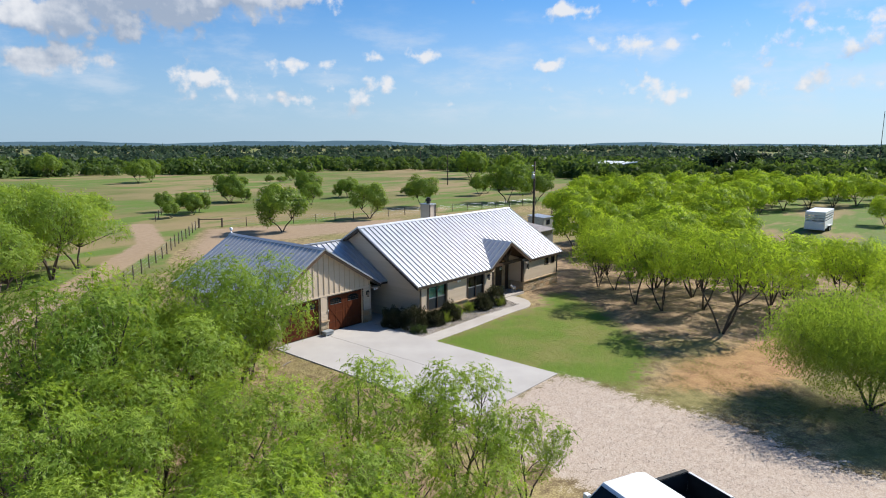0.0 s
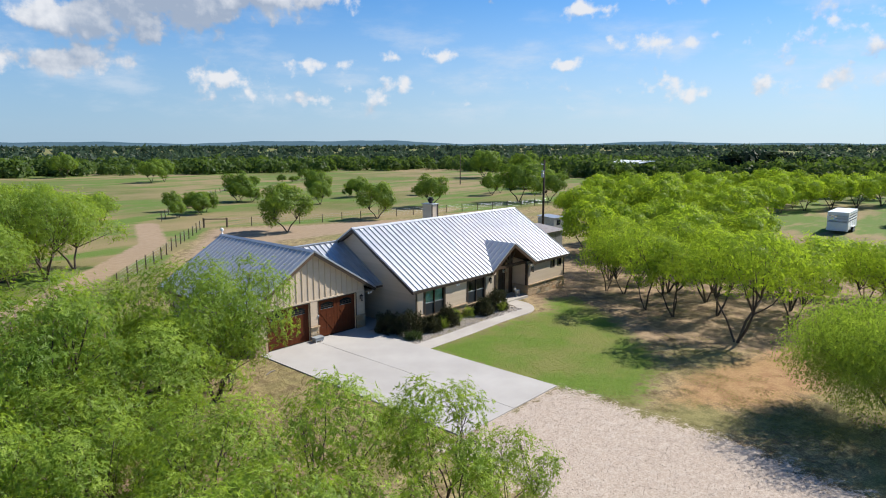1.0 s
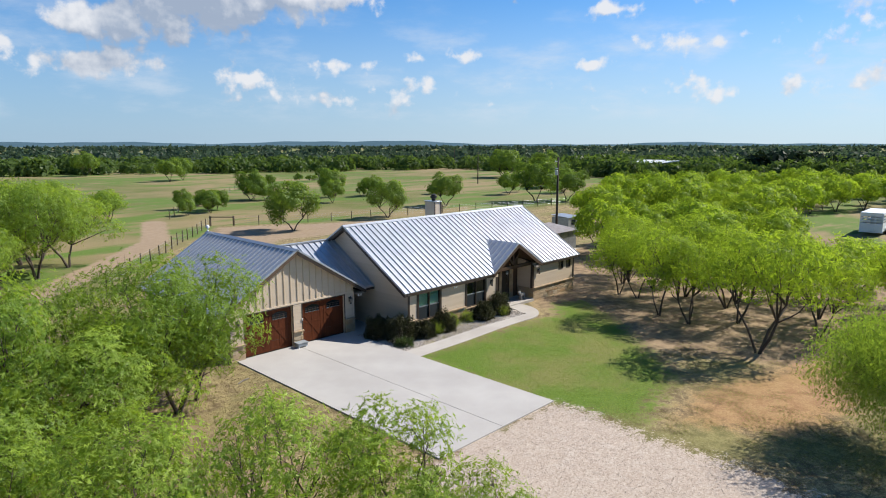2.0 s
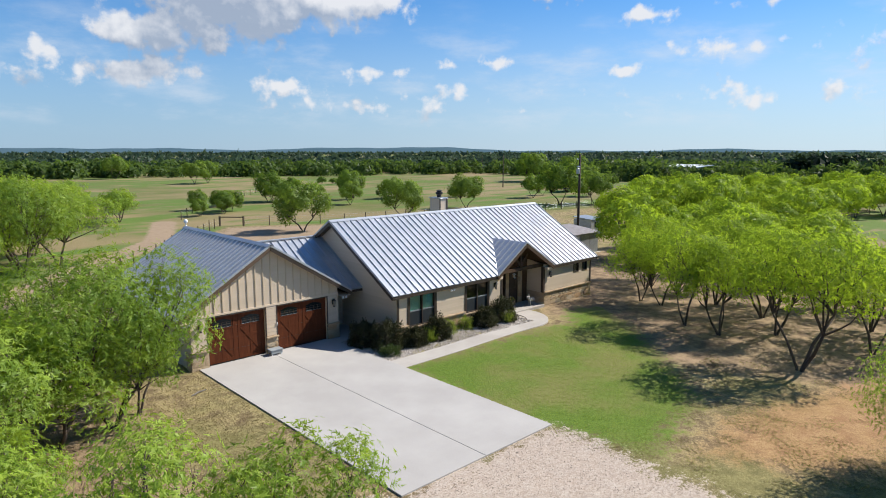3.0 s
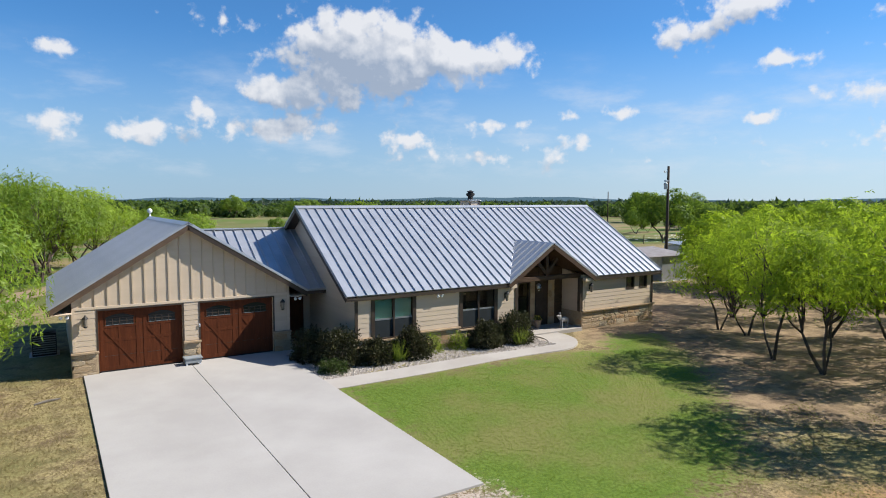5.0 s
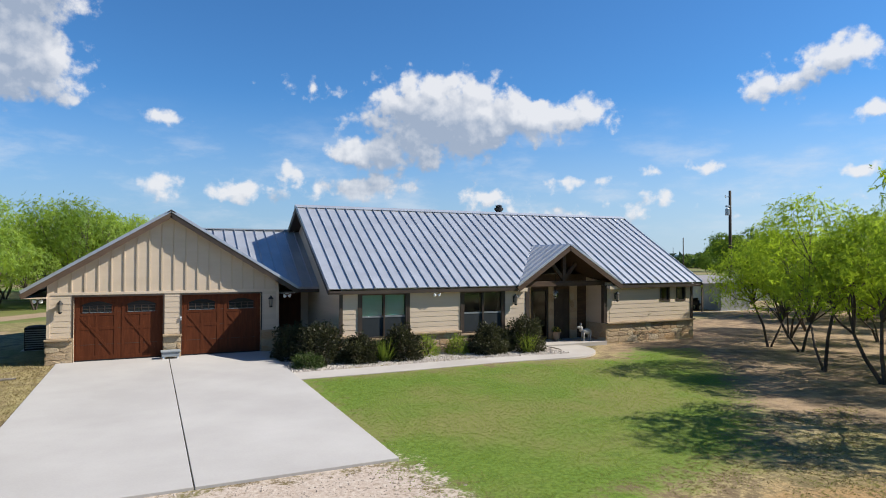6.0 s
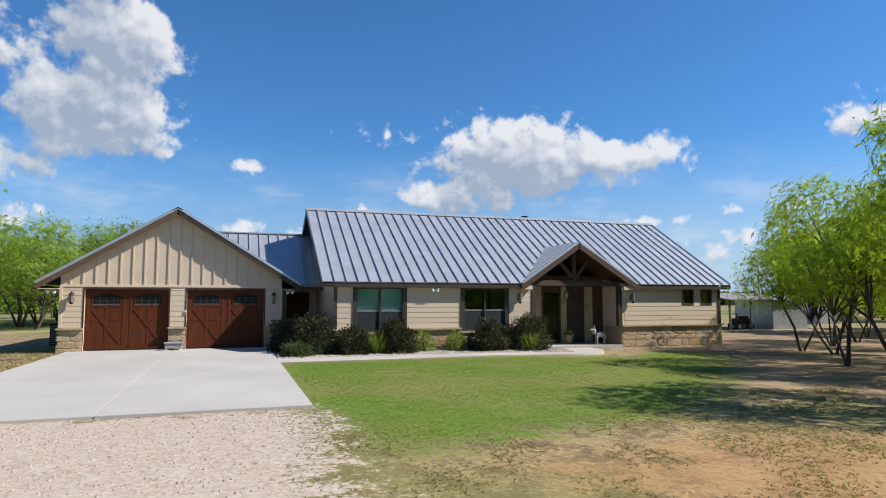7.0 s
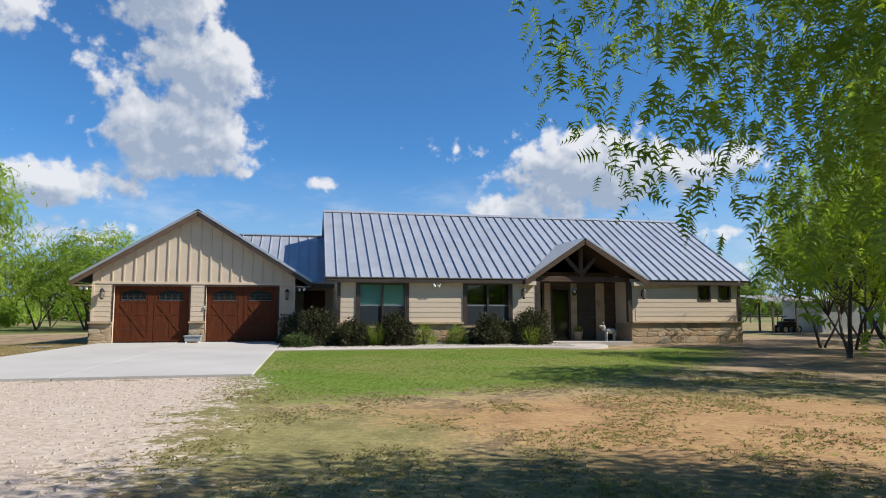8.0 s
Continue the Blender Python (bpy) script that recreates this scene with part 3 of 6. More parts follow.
# back wall takes the dark timber colour to paint in the recess shade
porch_back = part("wall", wall_y(bmesh.new(), -1.5, -1.3, 12.36, 16.36, -0.2, 2.75, [DOORH, SIDE_L, SIDE_R]), "timber", house, "wall behind the porch, coloured dark for the recess shade")
# gable ends
for x0, x1 in ((WX0, WX0 + 0.2), (WX1 - 0.2, WX1)):
    bm = bmesh.new()
    w0, w1 = WY + 0.2, BY - 0.24
    zt = lambda y: (EZ + (min(y, 2 * RY - y) - EY) * PITCH) - 0.12
    slab(bm, [(x0, w0, -0.35), (x0, w1, -0.35), (x0, w1, zt(w1)), (x0, RY, zt(RY)), (x0, w0, zt(w0))], (x1 - x0, 0, 0))
    (gable_l := part("wall", bm, "siding", house)) if x0 == WX0 else part("wall", bm, "siding", house)
part("wall", boxed(WX0 + 0.2, BY - 0.44, -0.35, WX1 - 0.2, BY - 0.24, 2.42), "siding", house)
part("interior_floor", boxed(WX0 + 0.2, WY + 0.2, -0.3, WX1 - 0.2, BY - 0.44, -0.22), "interior", house)
part("ceiling", boxed(WX0 + 0.2, 0.62, 2.43, WX1 - 0.2, BY - 0.44, 2.5), "interior", house)
part("partition", boxed(WX0 + 0.2, 0.5, -0.2, 12.1, 0.6, 2.42), "interior", house)

# main roof, front slope cut for the porch gable
th = NORM * -0.035
up = lambda x, y, dz=0.0: (x, y, EZ + (y - EY) * PITCH + dz)
front = [up(MX0, EY), up(PXL, EY), up(PX, PYB), up(PXR, EY), up(MX1, EY), up(MX1, RY), up(MX0, RY)]
roof_front = part("roof", slab(bmesh.new(), front, th), "roof_metal", house, "silver standing-seam metal roof slope")
thb = Vector((0, PITCH, 1)).normalized() * -0.035
roof_back = part("roof", slab(bmesh.new(), [(MX0, RY, RZ), (MX1, RY, RZ), (MX1, BY, EZ), (MX0, BY, EZ)], thb), "roof_metal", house, "silver standing-seam metal roof slope")
ridge_bm = bmesh.new()
for s in (-1, 1):
    slab(ridge_bm, [(MX0 - 0.01, RY, RZ + 0.06), (MX1 + 0.01, RY, RZ + 0.06), (MX1 + 0.01, RY + s * 0.17, RZ - 0.17 * PITCH + 0.055), (MX0 - 0.01, RY + s * 0.17, RZ - 0.17 * PITCH + 0.055)], (0, 0, -0.02))
part("ridge_cap", ridge_bm, "roof_metal", roof_front)
# seams: one unit rib, laid up the slopes
rib = link_mesh("seam", *(lambda w, h: ([(-w, 0, 0), (w, 0, 0), (w * 0.6, 0, h), (-w * 0.6, 0, h), (-w, 1, 0), (w, 1, 0), (w * 0.6, 1, h), (-w * 0.6, 1, h)],
                [(0, 1, 2, 3), (7, 6, 5, 4), (0, 4, 5, 1), (1, 5, 6, 2), (2, 6, 7, 3), (3, 7, 4, 0)]))(0.014, 0.058), "roof_metal")


def seam(parent, p, q, n):
    """A rib from p to q standing along n."""
    p, q, n = Vector(p), Vector(q), Vector(n).normalized()
    y = q - p
    if y.length < 0.15:
        return
    x = y.normalized().cross(n)
    m = Matrix((x, y, n)).transposed().to_4x4()
    m.translation = p
    piece("seam", rib, parent, m)


k = MX0 + 0.03
while k < MX1:
    y_start = EY
    if PXL < k < PXR:
        f = (k - PXL) / (PX - PXL) if k < PX else (PXR - k) / (PXR - PX)
        y_start = EY + f * (PYB - EY)
    seam(roof_front, up(k, y_start), up(k, RY - 0.12), NORM)
    seam(roof_back, (k, BY, EZ), (k, RY + 0.12, RZ - 0.12 * PITCH), (0, PITCH, 1))
    k += 0.4085
# eave fascia and gutter line, rake boards
for x0, x1 in ((MX0 + 0.02, PXL + 0.05), (PXR - 0.05, MX1 - 0.02)):
    part("fascia", boxed(x0, EY + 0.01, EZ - 0.2, x1, EY + 0.045, EZ - 0.075), "dark_trim", house, "dark brown eave fascia")
    part("soffit", boxed(x0, EY + 0.045, EZ - 0.19, x1, WY, EZ - 0.165), "siding", house)
part("fascia", boxed(MX0 + 0.02, BY - 0.045, EZ - 0.2, MX1 - 0.02, BY - 0.01, EZ - 0.075), "dark_trim", house)
for x in (MX0 + 0.03, MX1 - 0.03):
    for ya, za, yb, zb in ((EY, EZ, RY, RZ), (BY, EZ, RY, RZ)):
        part("rake_board", beam(bmesh.new(), (x, ya, za - 0.135), (x, yb, zb - 0.135), 0.035, 0.17), "dark_trim", house)
        inner = WX0 if x < 10 else WX1
        bm = bmesh.new()
        slab(bm, [(x, ya, za - 0.12), (inner, ya, za - 0.12), (inner, yb, zb - 0.12), (x, yb, zb - 0.12)], (0, 0, -0.02))
        part("soffit", bm, "dark_trim", house)

# porch gable roof, rakes and timber truss
for s, xe in ((-1, PXL), (1, PXR)):
    n = Vector((s * (PZ - EZ), 0, abs(xe - PX))).normalized()
    pts = [(PX, PYF, PZ), (xe, PYF, EZ), (xe, EY + 0.02, EZ), (PX, PYB + 0.05, PZ)]
    pr = part("porch_roof", slab(bmesh.new(), pts, n * -0.035), "roof_metal", house, "small silver metal porch gable roof")
    j = 0.12
    while j < 3.2:
        f = (j - 0.12) / (PYB - PYF)
        if f < 1:
            a = Vector((PX, PYF + 0.03, PZ)).lerp(Vector((PX, PYB, PZ)), f)
            y = PYF + 0.03 + f * (PYB - PYF)
            t_end = 1.0 if y < EY + 0.05 else max(0.0, 1 - (y - EY) / (PYB - EY))
            e = Vector((PX + (xe - PX) * t_end, y, PZ + (EZ - PZ) * t_end))
            seam(pr, Vector((PX + (xe - PX) * 0.03, y, PZ + (EZ - PZ) * 0.03)), e, n)
        j += 0.4085
    part("rake_board", beam(bmesh.new(), (xe, PYF + 0.03, EZ - 0.15), (PX, PYF + 0.03, PZ - 0.15), 0.05, 0.2), "timber", house, "stained brown porch rake board")
    bm = bmesh.new()
    slab(bm, [(xe, PYF + 0.06, EZ - 0.12), (PX, PYF + 0.06, PZ - 0.12), (PX, 0.3, PZ - 0.12), (xe, 0.3, EZ - 0.12)], (0, 0, -0.02))
    part("porch_ceiling", bm, "timber", house, "stained timber porch ceiling")
    part("truss_strut", beam(bmesh.new(), (PX + s * 0.05, PYF + 0.5, 2.62), (PX + s * 0.62, PYF + 0.5, 3.25), 0.12, 0.14), "timber", house)
    part("porch_return", boxed(min(xe, PX + s * 2.02), PYF + 0.05, EZ - 0.24, max(xe, PX + s * 2.02), WY + 0.0, EZ - 0.1), "siding", house)
part("truss_beam", boxed(12.2, PYF + 0.41, 2.3, 16.5, PYF + 0.59, 2.5, bevel=0.012), "timber", house, "rough stained timber porch beam")
part("king_post", boxed(PX - 0.08, PYF + 0.42, 2.5, PX + 0.08, PYF + 0.58, 3.75, bevel=0.01), "timber", house)
for x in (12.36, 16.2):
    part("porch_post", boxed(x - 0.02, WY - 0.03, -0.05 if x < 13 else 0.72, x + 0.16, WY + 0.14, 2.3, bevel=0.01), "dark_trim", house)


# windows
def window(parent, x0, z0, x1, z1, y, double=True, blind=False, screen=True):
    """A framed window in a wall whose outer face is at y."""
    w = thing("window", ((x0 + x1) / 2, y, z0), "", "")
    w.parent = parent
    w.matrix_parent_inverse = Matrix.Translation(parent.location).inverted()
    for key in list(w.keys()):
        del w[key]
    L = 0.07

    def sub(name, bm, mat, label=""):
        ob = part(name, bm, mat, None, label)
        ob.parent = w
        ob.matrix_parent_inverse = Matrix.Translation((x0 + x1) / 2 * Vector((1, 0, 0)) + Vector((0, y, z0))).inverted()
        return ob
    fr = bmesh.new()
    box(fr, x0, y - 0.03, z0, x0 + L, y + 0.1, z1)
    box(fr, x1 - L, y - 0.03, z0, x1, y + 0.1, z1)
    box(fr, x0 + L, y - 0.03, z1 - L, x1 - L, y + 0.1, z1)
    box(fr, x0 + L, y - 0.03, z0, x1 - L, y + 0.1, z0 + L * 0.7)
    sub("frame", fr, "dark_trim", "dark brown window frame")
    xm, zm = (x0 + x1) / 2, (z0 + z1) / 2 - 0.04
    cols = [(x0 + L, xm - 0.03), (xm + 0.03, x1 - L)] if double else [(x0 + L, x1 - L)]
    if double:
        sub("mullion", boxed(xm - 0.03, y - 0.02, z0 + L * 0.7, xm + 0.03, y + 0.09, z1 - L), "dark_trim")
    for a, c in cols:
        if double:
            sub("meeting_rail", boxed(a, y + 0.02, zm - 0.03, c, y + 0.07, zm + 0.03), "window_bar")
        for lo, hi in (((z0 + 0.05, zm - 0.03), (zm + 0.03, z1 - L)) if double else ((z0 + 0.05, z1 - L),)):
            p = sub("pane", boxed(a, y + 0.05, lo, c, y + 0.056, hi), "glass")
            p.visible_shadow = False
        if double and screen:
            sub("fly_screen", boxed(a, y + 0.03, z0 + 0.05, c, y + 0.034, zm - 0.03), "fly_screen")
        if blind:
            sub("blind", boxed(a, y + 0.12, zm - 0.03, c, y + 0.13, z1 - L), "blind", "green-tinted window blind")
    return w


window(house, *W1, WY, blind=True)
window(house, *W2, WY)
window(house, *SW1, WY, double=False)
window(house, *SW2, WY, double=False)
window(house, *SIDE_L, -1.5, double=False)
window(house, *SIDE_R, -1.5, double=False)
for x0, x1 in ((W1[0], W1[2]), (W2[0], W2[2])):
    for a, c in ((x0 - 0.09, x0), (x1, x1 + 0.09)):
        part("casing", boxed(a, WY - 0.035, 0.6, c, WY - 0.002, 2.22), "dark_trim", house)
    part("window_sill", boxed(x0 - 0.1, WY - 0.09, 0.55, x1 + 0.1, WY + 0.0, 0.618, bevel=0.01), "cap_stone", house)
front_door = part("front_door", boxed(DOORH[0], -1.44, -0.02, DOORH[2], -1.38, 2.1), "dark_trim", house, "dark stained wooden front door")
for a, c in ((0.1, 0.44), (0.56, 0.9)):
    for lo, hi in ((0.15, 0.95), (1.1, 1.95)):
        part("door_panel", boxed(DOORH[0] + a, -1.465, lo, DOORH[0] + c, -1.438, hi, bevel=0.012), "dark_trim", front_door)
part("handle", boxed(DOORH[0] + 0.06, -1.5, 0.95, DOORH[0] + 0.085, -1.475, 1.2, bevel=0.005), "black_iron", front_door)

# corner boards
for x0, x1 in ((WX0 - 0.02, WX0 + 0.1), (WX1 - 0.1, WX1 + 0.02)):
    part("corner_board", boxed(x0, WY - 0.036, 0.75, x1, WY - 0.002, 2.2), "dark_trim", house)

# ---- garage ----
GX0, GX1, GF, GB = -4.02, 3.32, -0.1, 9.0
GPX, GPZ, GRF, GRB, GEZ = -0.367, 5.035, -0.43, 9.4, 2.325
GXL, GXR = GPX - 4.337, GPX + 4.337
GP = (GPZ - GEZ) / (GXR - GPX)
D1, D2 = (-3.27, 0.0, -0.6, 2.13), (0.0, 0.0, 2.68, 2.13)
garage_front = part("wall", wall_y(bmesh.new(), GF, GF + 0.2, GX0, GX1, -0.2, 2.25, [(D1[0], -0.2, D1[2], 2.13), (D2[0], -0.2, D2[2], 2.13)]), "siding", house)
gt = lambda x: GPZ - abs(x - GPX) * GP - 0.13
garage_gable = part("gable", slab(bmesh.new(), [(GX0, GF, 2.25), (GX1, GF, 2.25), (GX1, GF, gt(GX1)), (GPX, GF, gt(GPX)), (GX0, GF, gt(GX0))], (0, 0.2, 0)), "siding", house, "tan board-and-batten garage gable")
part("gable", slab(bmesh.new(), [(GX0, GB - 0.2, -0.2), (GX1, GB - 0.2, -0.2), (GX1, GB - 0.2, gt(GX1)), (GPX, GB - 0.2, gt(GPX)), (GX0, GB - 0.2, gt(GX0))], (0, 0.2, 0)), "siding", house)
garage_left = part("wall", boxed(GX0, GF + 0.2, -0.2, GX0 + 0.2, GB - 0.2, 2.4), "siding", house)
part("wall", boxed(GX1 - 0.2, GF + 0.2, -0.2, GX1, GB - 0.2, 2.5), "siding", house)
part("interior_floor", boxed(GX0 + 0.2, 0.16, -0.12, GX1 - 0.2, GB - 0.2, -0.02), "interior", house)
for s, xe in ((-1, GXL), (1, GXR)):
    n = Vector((s * GP, 0, 1)).normalized()
    pts = [(GPX, GRF, GPZ), (xe, GRF, GEZ), (xe, GRB, GEZ), (GPX, GRB, GPZ)]
    gr = part("garage_roof", slab(bmesh.new(), pts, n * -0.035), "roof_metal", house, "silver standing-seam garage roof slope")
    y = GRF + 0.03
    while y < GRB:
        seam(gr, (xe, y, GEZ), (GPX + s * 0.12, y, GPZ - 0.12 * GP), n)
        y += 0.4085
    bm = bmesh.new()
    slab(bm, [(GPX, GRF - 0.01, GPZ + 0.06), (GPX, GRB + 0.01, GPZ + 0.06), (GPX + s * 0.17, GRB + 0.01, GPZ + 0.055 - 0.17 * GP), (GPX + s * 0.17, GRF - 0.01, GPZ + 0.055 - 0.17 * GP)], (0, 0, -0.02))
    part("ridge_cap", bm, "roof_metal", gr)
    part("rake_board", beam(bmesh.new(), (xe, GRF + 0.03, GEZ - 0.135), (GPX, GRF + 0.03, GPZ - 0.135), 0.035, 0.18), "dark_trim" if s > 0 else "rake_board", house)
    bm = bmesh.new()
    slab(bm, [(xe, GRF + 0.05, GEZ - 0.11), (GPX, GRF + 0.05, GPZ - 0.11), (GPX, GF, GPZ - 0.11), (xe, GF, GEZ - 0.11)], (0, 0, -0.02))
    part("soffit", bm, "siding", house)
    part("fascia", boxed(min(xe, xe - s * 0.03), GRF + 0.05, GEZ - 0.21, max(xe, xe - s * 0.03), GRB - 0.02, GEZ - 0.08), "dark_trim", house)
    wx = GX0 if s < 0 else GX1
    part("soffit", boxed(min(xe - s * 0.03, wx), GF - 0.3, GEZ - 0.2, max(xe - s * 0.03, wx), GB, GEZ - 0.18), "siding", house)
# link roof between garage and house
LRY, LRZ, LEY, LEZ = 3.72, 4.62, -0.08, 2.33
lx = GPX + (GPZ - LRZ) / GP
link_f = part("link_roof", slab(bmesh.new(), [(GXR - 0.1, LEY, LEZ), (WX0, LEY, LEZ), (WX0, LRY, LRZ), (lx, LRY, LRZ)], (0, 0.04, -0.09)), "roof_metal", house, "silver metal roof joining garage and house")
link_b = part("link_roof", slab(bmesh.new(), [(lx, LRY, LRZ), (WX0, LRY, LRZ), (WX0, 7.5, LEZ), (GXR - 0.1, 7.5, LEZ)], (0, -0.04, -0.09)), "roof_metal", house, "silver metal roof joining garage and house")
LP = (LRZ - LEZ) / (LRY - LEY)
x = WX0 - 0.25
while x > lx + 0.1:
    f = min(1.0, max(0.0, (GXR - 0.1 - x) / (GXR - 0.1 - lx)))
    seam(link_f, (x, LEY + f * (LRY - LEY), LEZ + f * (LRZ - LEZ)), (x, LRY, LRZ), (0, -LP, 1))
    x -= 0.4085
part("ridge_cap", boxed(lx, LRY - 0.12, LRZ - 0.01, WX0, LRY + 0.12, LRZ + 0.04), "roof_metal", link_f)
part("fascia", boxed(GXR - 0.03, LEY + 0.01, LEZ - 0.2, WX0 - 0.002, LEY + 0.05, LEZ - 0.08), "dark_trim", house)
entry = part("entry_wall", boxed(GX1, 1.8, -0.2, WX0, 2.0, 2.6), "siding", house)
part("entry_door", boxed(3.65, 1.74, 0.0, 4.55, 1.798, 2.05, bevel=0.01), "door_wood", house)
part("entry_floor", boxed(3.56, -0.5, -0.2, WX0, 1.8, -0.03), "concrete_old", house)


# garage doors: carriage style, four sections, arched lights, braces
def garage_door(x0, x1, z1):
    y = 0.03
    d = part("garage_door", boxed(x0, y, 0.0, x1, y + 0.05, z1), "door_wood", house, "red-brown carriage-style wooden garage door")
    w = x1 - x0
    half = w / 2
    for hx in (x0, x0 + half):
        a, c = hx + 0.06, hx + half - 0.06
        part("stile", boxed(a, y - 0.010, 0.04, a + 0.11, y - 0.001, z1 - 0.05, bevel=0.003), "door_wood", d)
        part("stile", boxed(c - 0.11, y - 0.010, 0.04, c, y - 0.001, z1 - 0.05, bevel=0.003), "door_wood", d)
        mid = (a + c) / 2
        for zz, hh in ((0.04, 0.13), (1.02, 0.1), (1.5, 0.08), (z1 - 0.15, 0.1)):
            part("rail", boxed(a + 0.11, y - 0.009, zz, c - 0.11, y - 0.001, zz + hh, bevel=0.003), "door_wood", d)
        part("stile", boxed(mid - 0.05, y - 0.0095, 0.17, mid + 0.05, y - 0.001, 1.5, bevel=0.003), "door_wood", d)
        for (pa, za), (pb, zb) in (((a + 0.13, 1.46), (c - 0.16, 0.24)),):
            part("brace", beam(bmesh.new(), (pa, y - 0.009, za), (pb, y - 0.009, zb), 0.08, 0.016, up=(0, 1, 0)), "door_wood", d)
        # arched window of eight lights
        wx0, wx1, wz0 = mid - 0.44, mid + 0.44, 1.6
        arch = [(wx0, wz0), (wx1, wz0), (wx1, wz0 + 0.26)]
        for q in range(1, 12):
            t = q / 12
            arch.append((wx1 + (wx0 - wx1) * t, wz0 + 0.26 + 0.11 * math.sin(math.pi * t)))
        arch.append((wx0, wz0 + 0.26))
        lt = part("arched_light", slab(bmesh.new(), [(px, y - 0.005, pz) for px, pz in arch], (0, 0.012, 0)), "dark_glass", d, "dark arched garage door window")
        for q in range(5):
            px = wx0 + (wx1 - wx0) * q / 4
            part("muntin", boxed(px - 0.012, y - 0.018, wz0, px + 0.012, y - 0.006, wz0 + 0.22), "door_wood" if q in (0, 4) else "dark_trim", lt)
        for pz in (wz0, wz0 + 0.115, wz0 + 0.22):
            part("muntin", boxed(wx0, y - 0.016, pz - 0.008, wx1, y - 0.0062, pz + 0.008), "window_bar" if pz < wz0 + 0.01 else "dark_trim", lt)
    for zz in (0.535, 1.07, 1.6):
        part("section_joint", boxed(x0 + 0.01, y - 0.003, zz - 0.006, x1 - 0.01, y - 0.0005, zz + 0.006), "dark_trim", d)
    part("bottom_seal", boxed(x0, y - 0.01, 0.0, x1, y + 0.0, 0.03), "rubber", d)
    for a, c in ((x0 - 0.05, x0), (x1, x1 + 0.05)):
        part("door_casing", boxed(a, GF - 0.02, 0.0, c, GF - 0.001, z1 + 0.05), "dark_trim", house)
    part("door_casing", boxed(x0, GF - 0.02, z1, x1, GF - 0.001, z1 + 0.05), "dark_trim", house)


garage_door(D1[0], D1[2], 2.13)
garage_door(D2[0], D2[2], 2.13)
part("band_board", boxed(GX0, GF - 0.03, 2.2, GX1, GF - 0.001, 2.29, bevel=0.006), "siding", house)

# chimney
chim = part("chimney", boxed(16.7, 6.85, 0.0, 17.4, 7.9, 5.86, bevel=0.01), "siding", house, "tan chimney with a metal flue cap")
part("chimney_cap", boxed(16.63, 6.78, 5.86, 17.47, 7.97, 5.93, bevel=0.01), "galvanized", chim)
part("flue", lathe(bmesh.new(), [(0.16, 5.93), (0.16, 6.12), (0.21, 6.14), (0.26, 6.2), (0.26, 6.3), (0.17, 6.33), (0.17, 6.39), (0.24, 6.41), (0.06, 6.48)], (17.05, 7.3, 0)), "black_iron", chim)
for x in (16.66, 17.34):
    part("corner_board", boxed(x, 6.81, 3.0, x + 0.1, 6.848, 5.86), "dark_trim", chim)

# ---- trees ----
def leaf_mesh(name, base, d, s, L, W, mat, corners=4):
    """Many narrow leaves: base points, directions d, sideways s, lengths L and widths W."""
    n = len(base)
    mid = base + d * (L * 0.5)[:, None]
    half = s * (W / 2)[:, None]
    V = np.stack([base, mid + half, base + d * L[:, None], mid - half] if corners == 4 else [base + half, base + d * L[:, None], base - half], 1).reshape(-1, 3)
    k = corners
    me = bpy.data.meshes.new(name)
    me.vertices.add(k * n)
    me.vertices.foreach_set("co", V.astype(np.float32).reshape(-1))
    me.loops.add(k * n)
    me.loops.foreach_set("vertex_index", np.arange(k * n, dtype=np.int32))
    me.polygons.add(n)
    me.polygons.foreach_set("loop_start", np.arange(0, k * n, k, dtype=np.int32))
    me.materials.append(MATS[mat])
    me.update(calc_edges=True)
    return me


def unit(a):
    return a / np.maximum(np.linalg.norm(a, axis=1, keepdims=True), 1e-9)


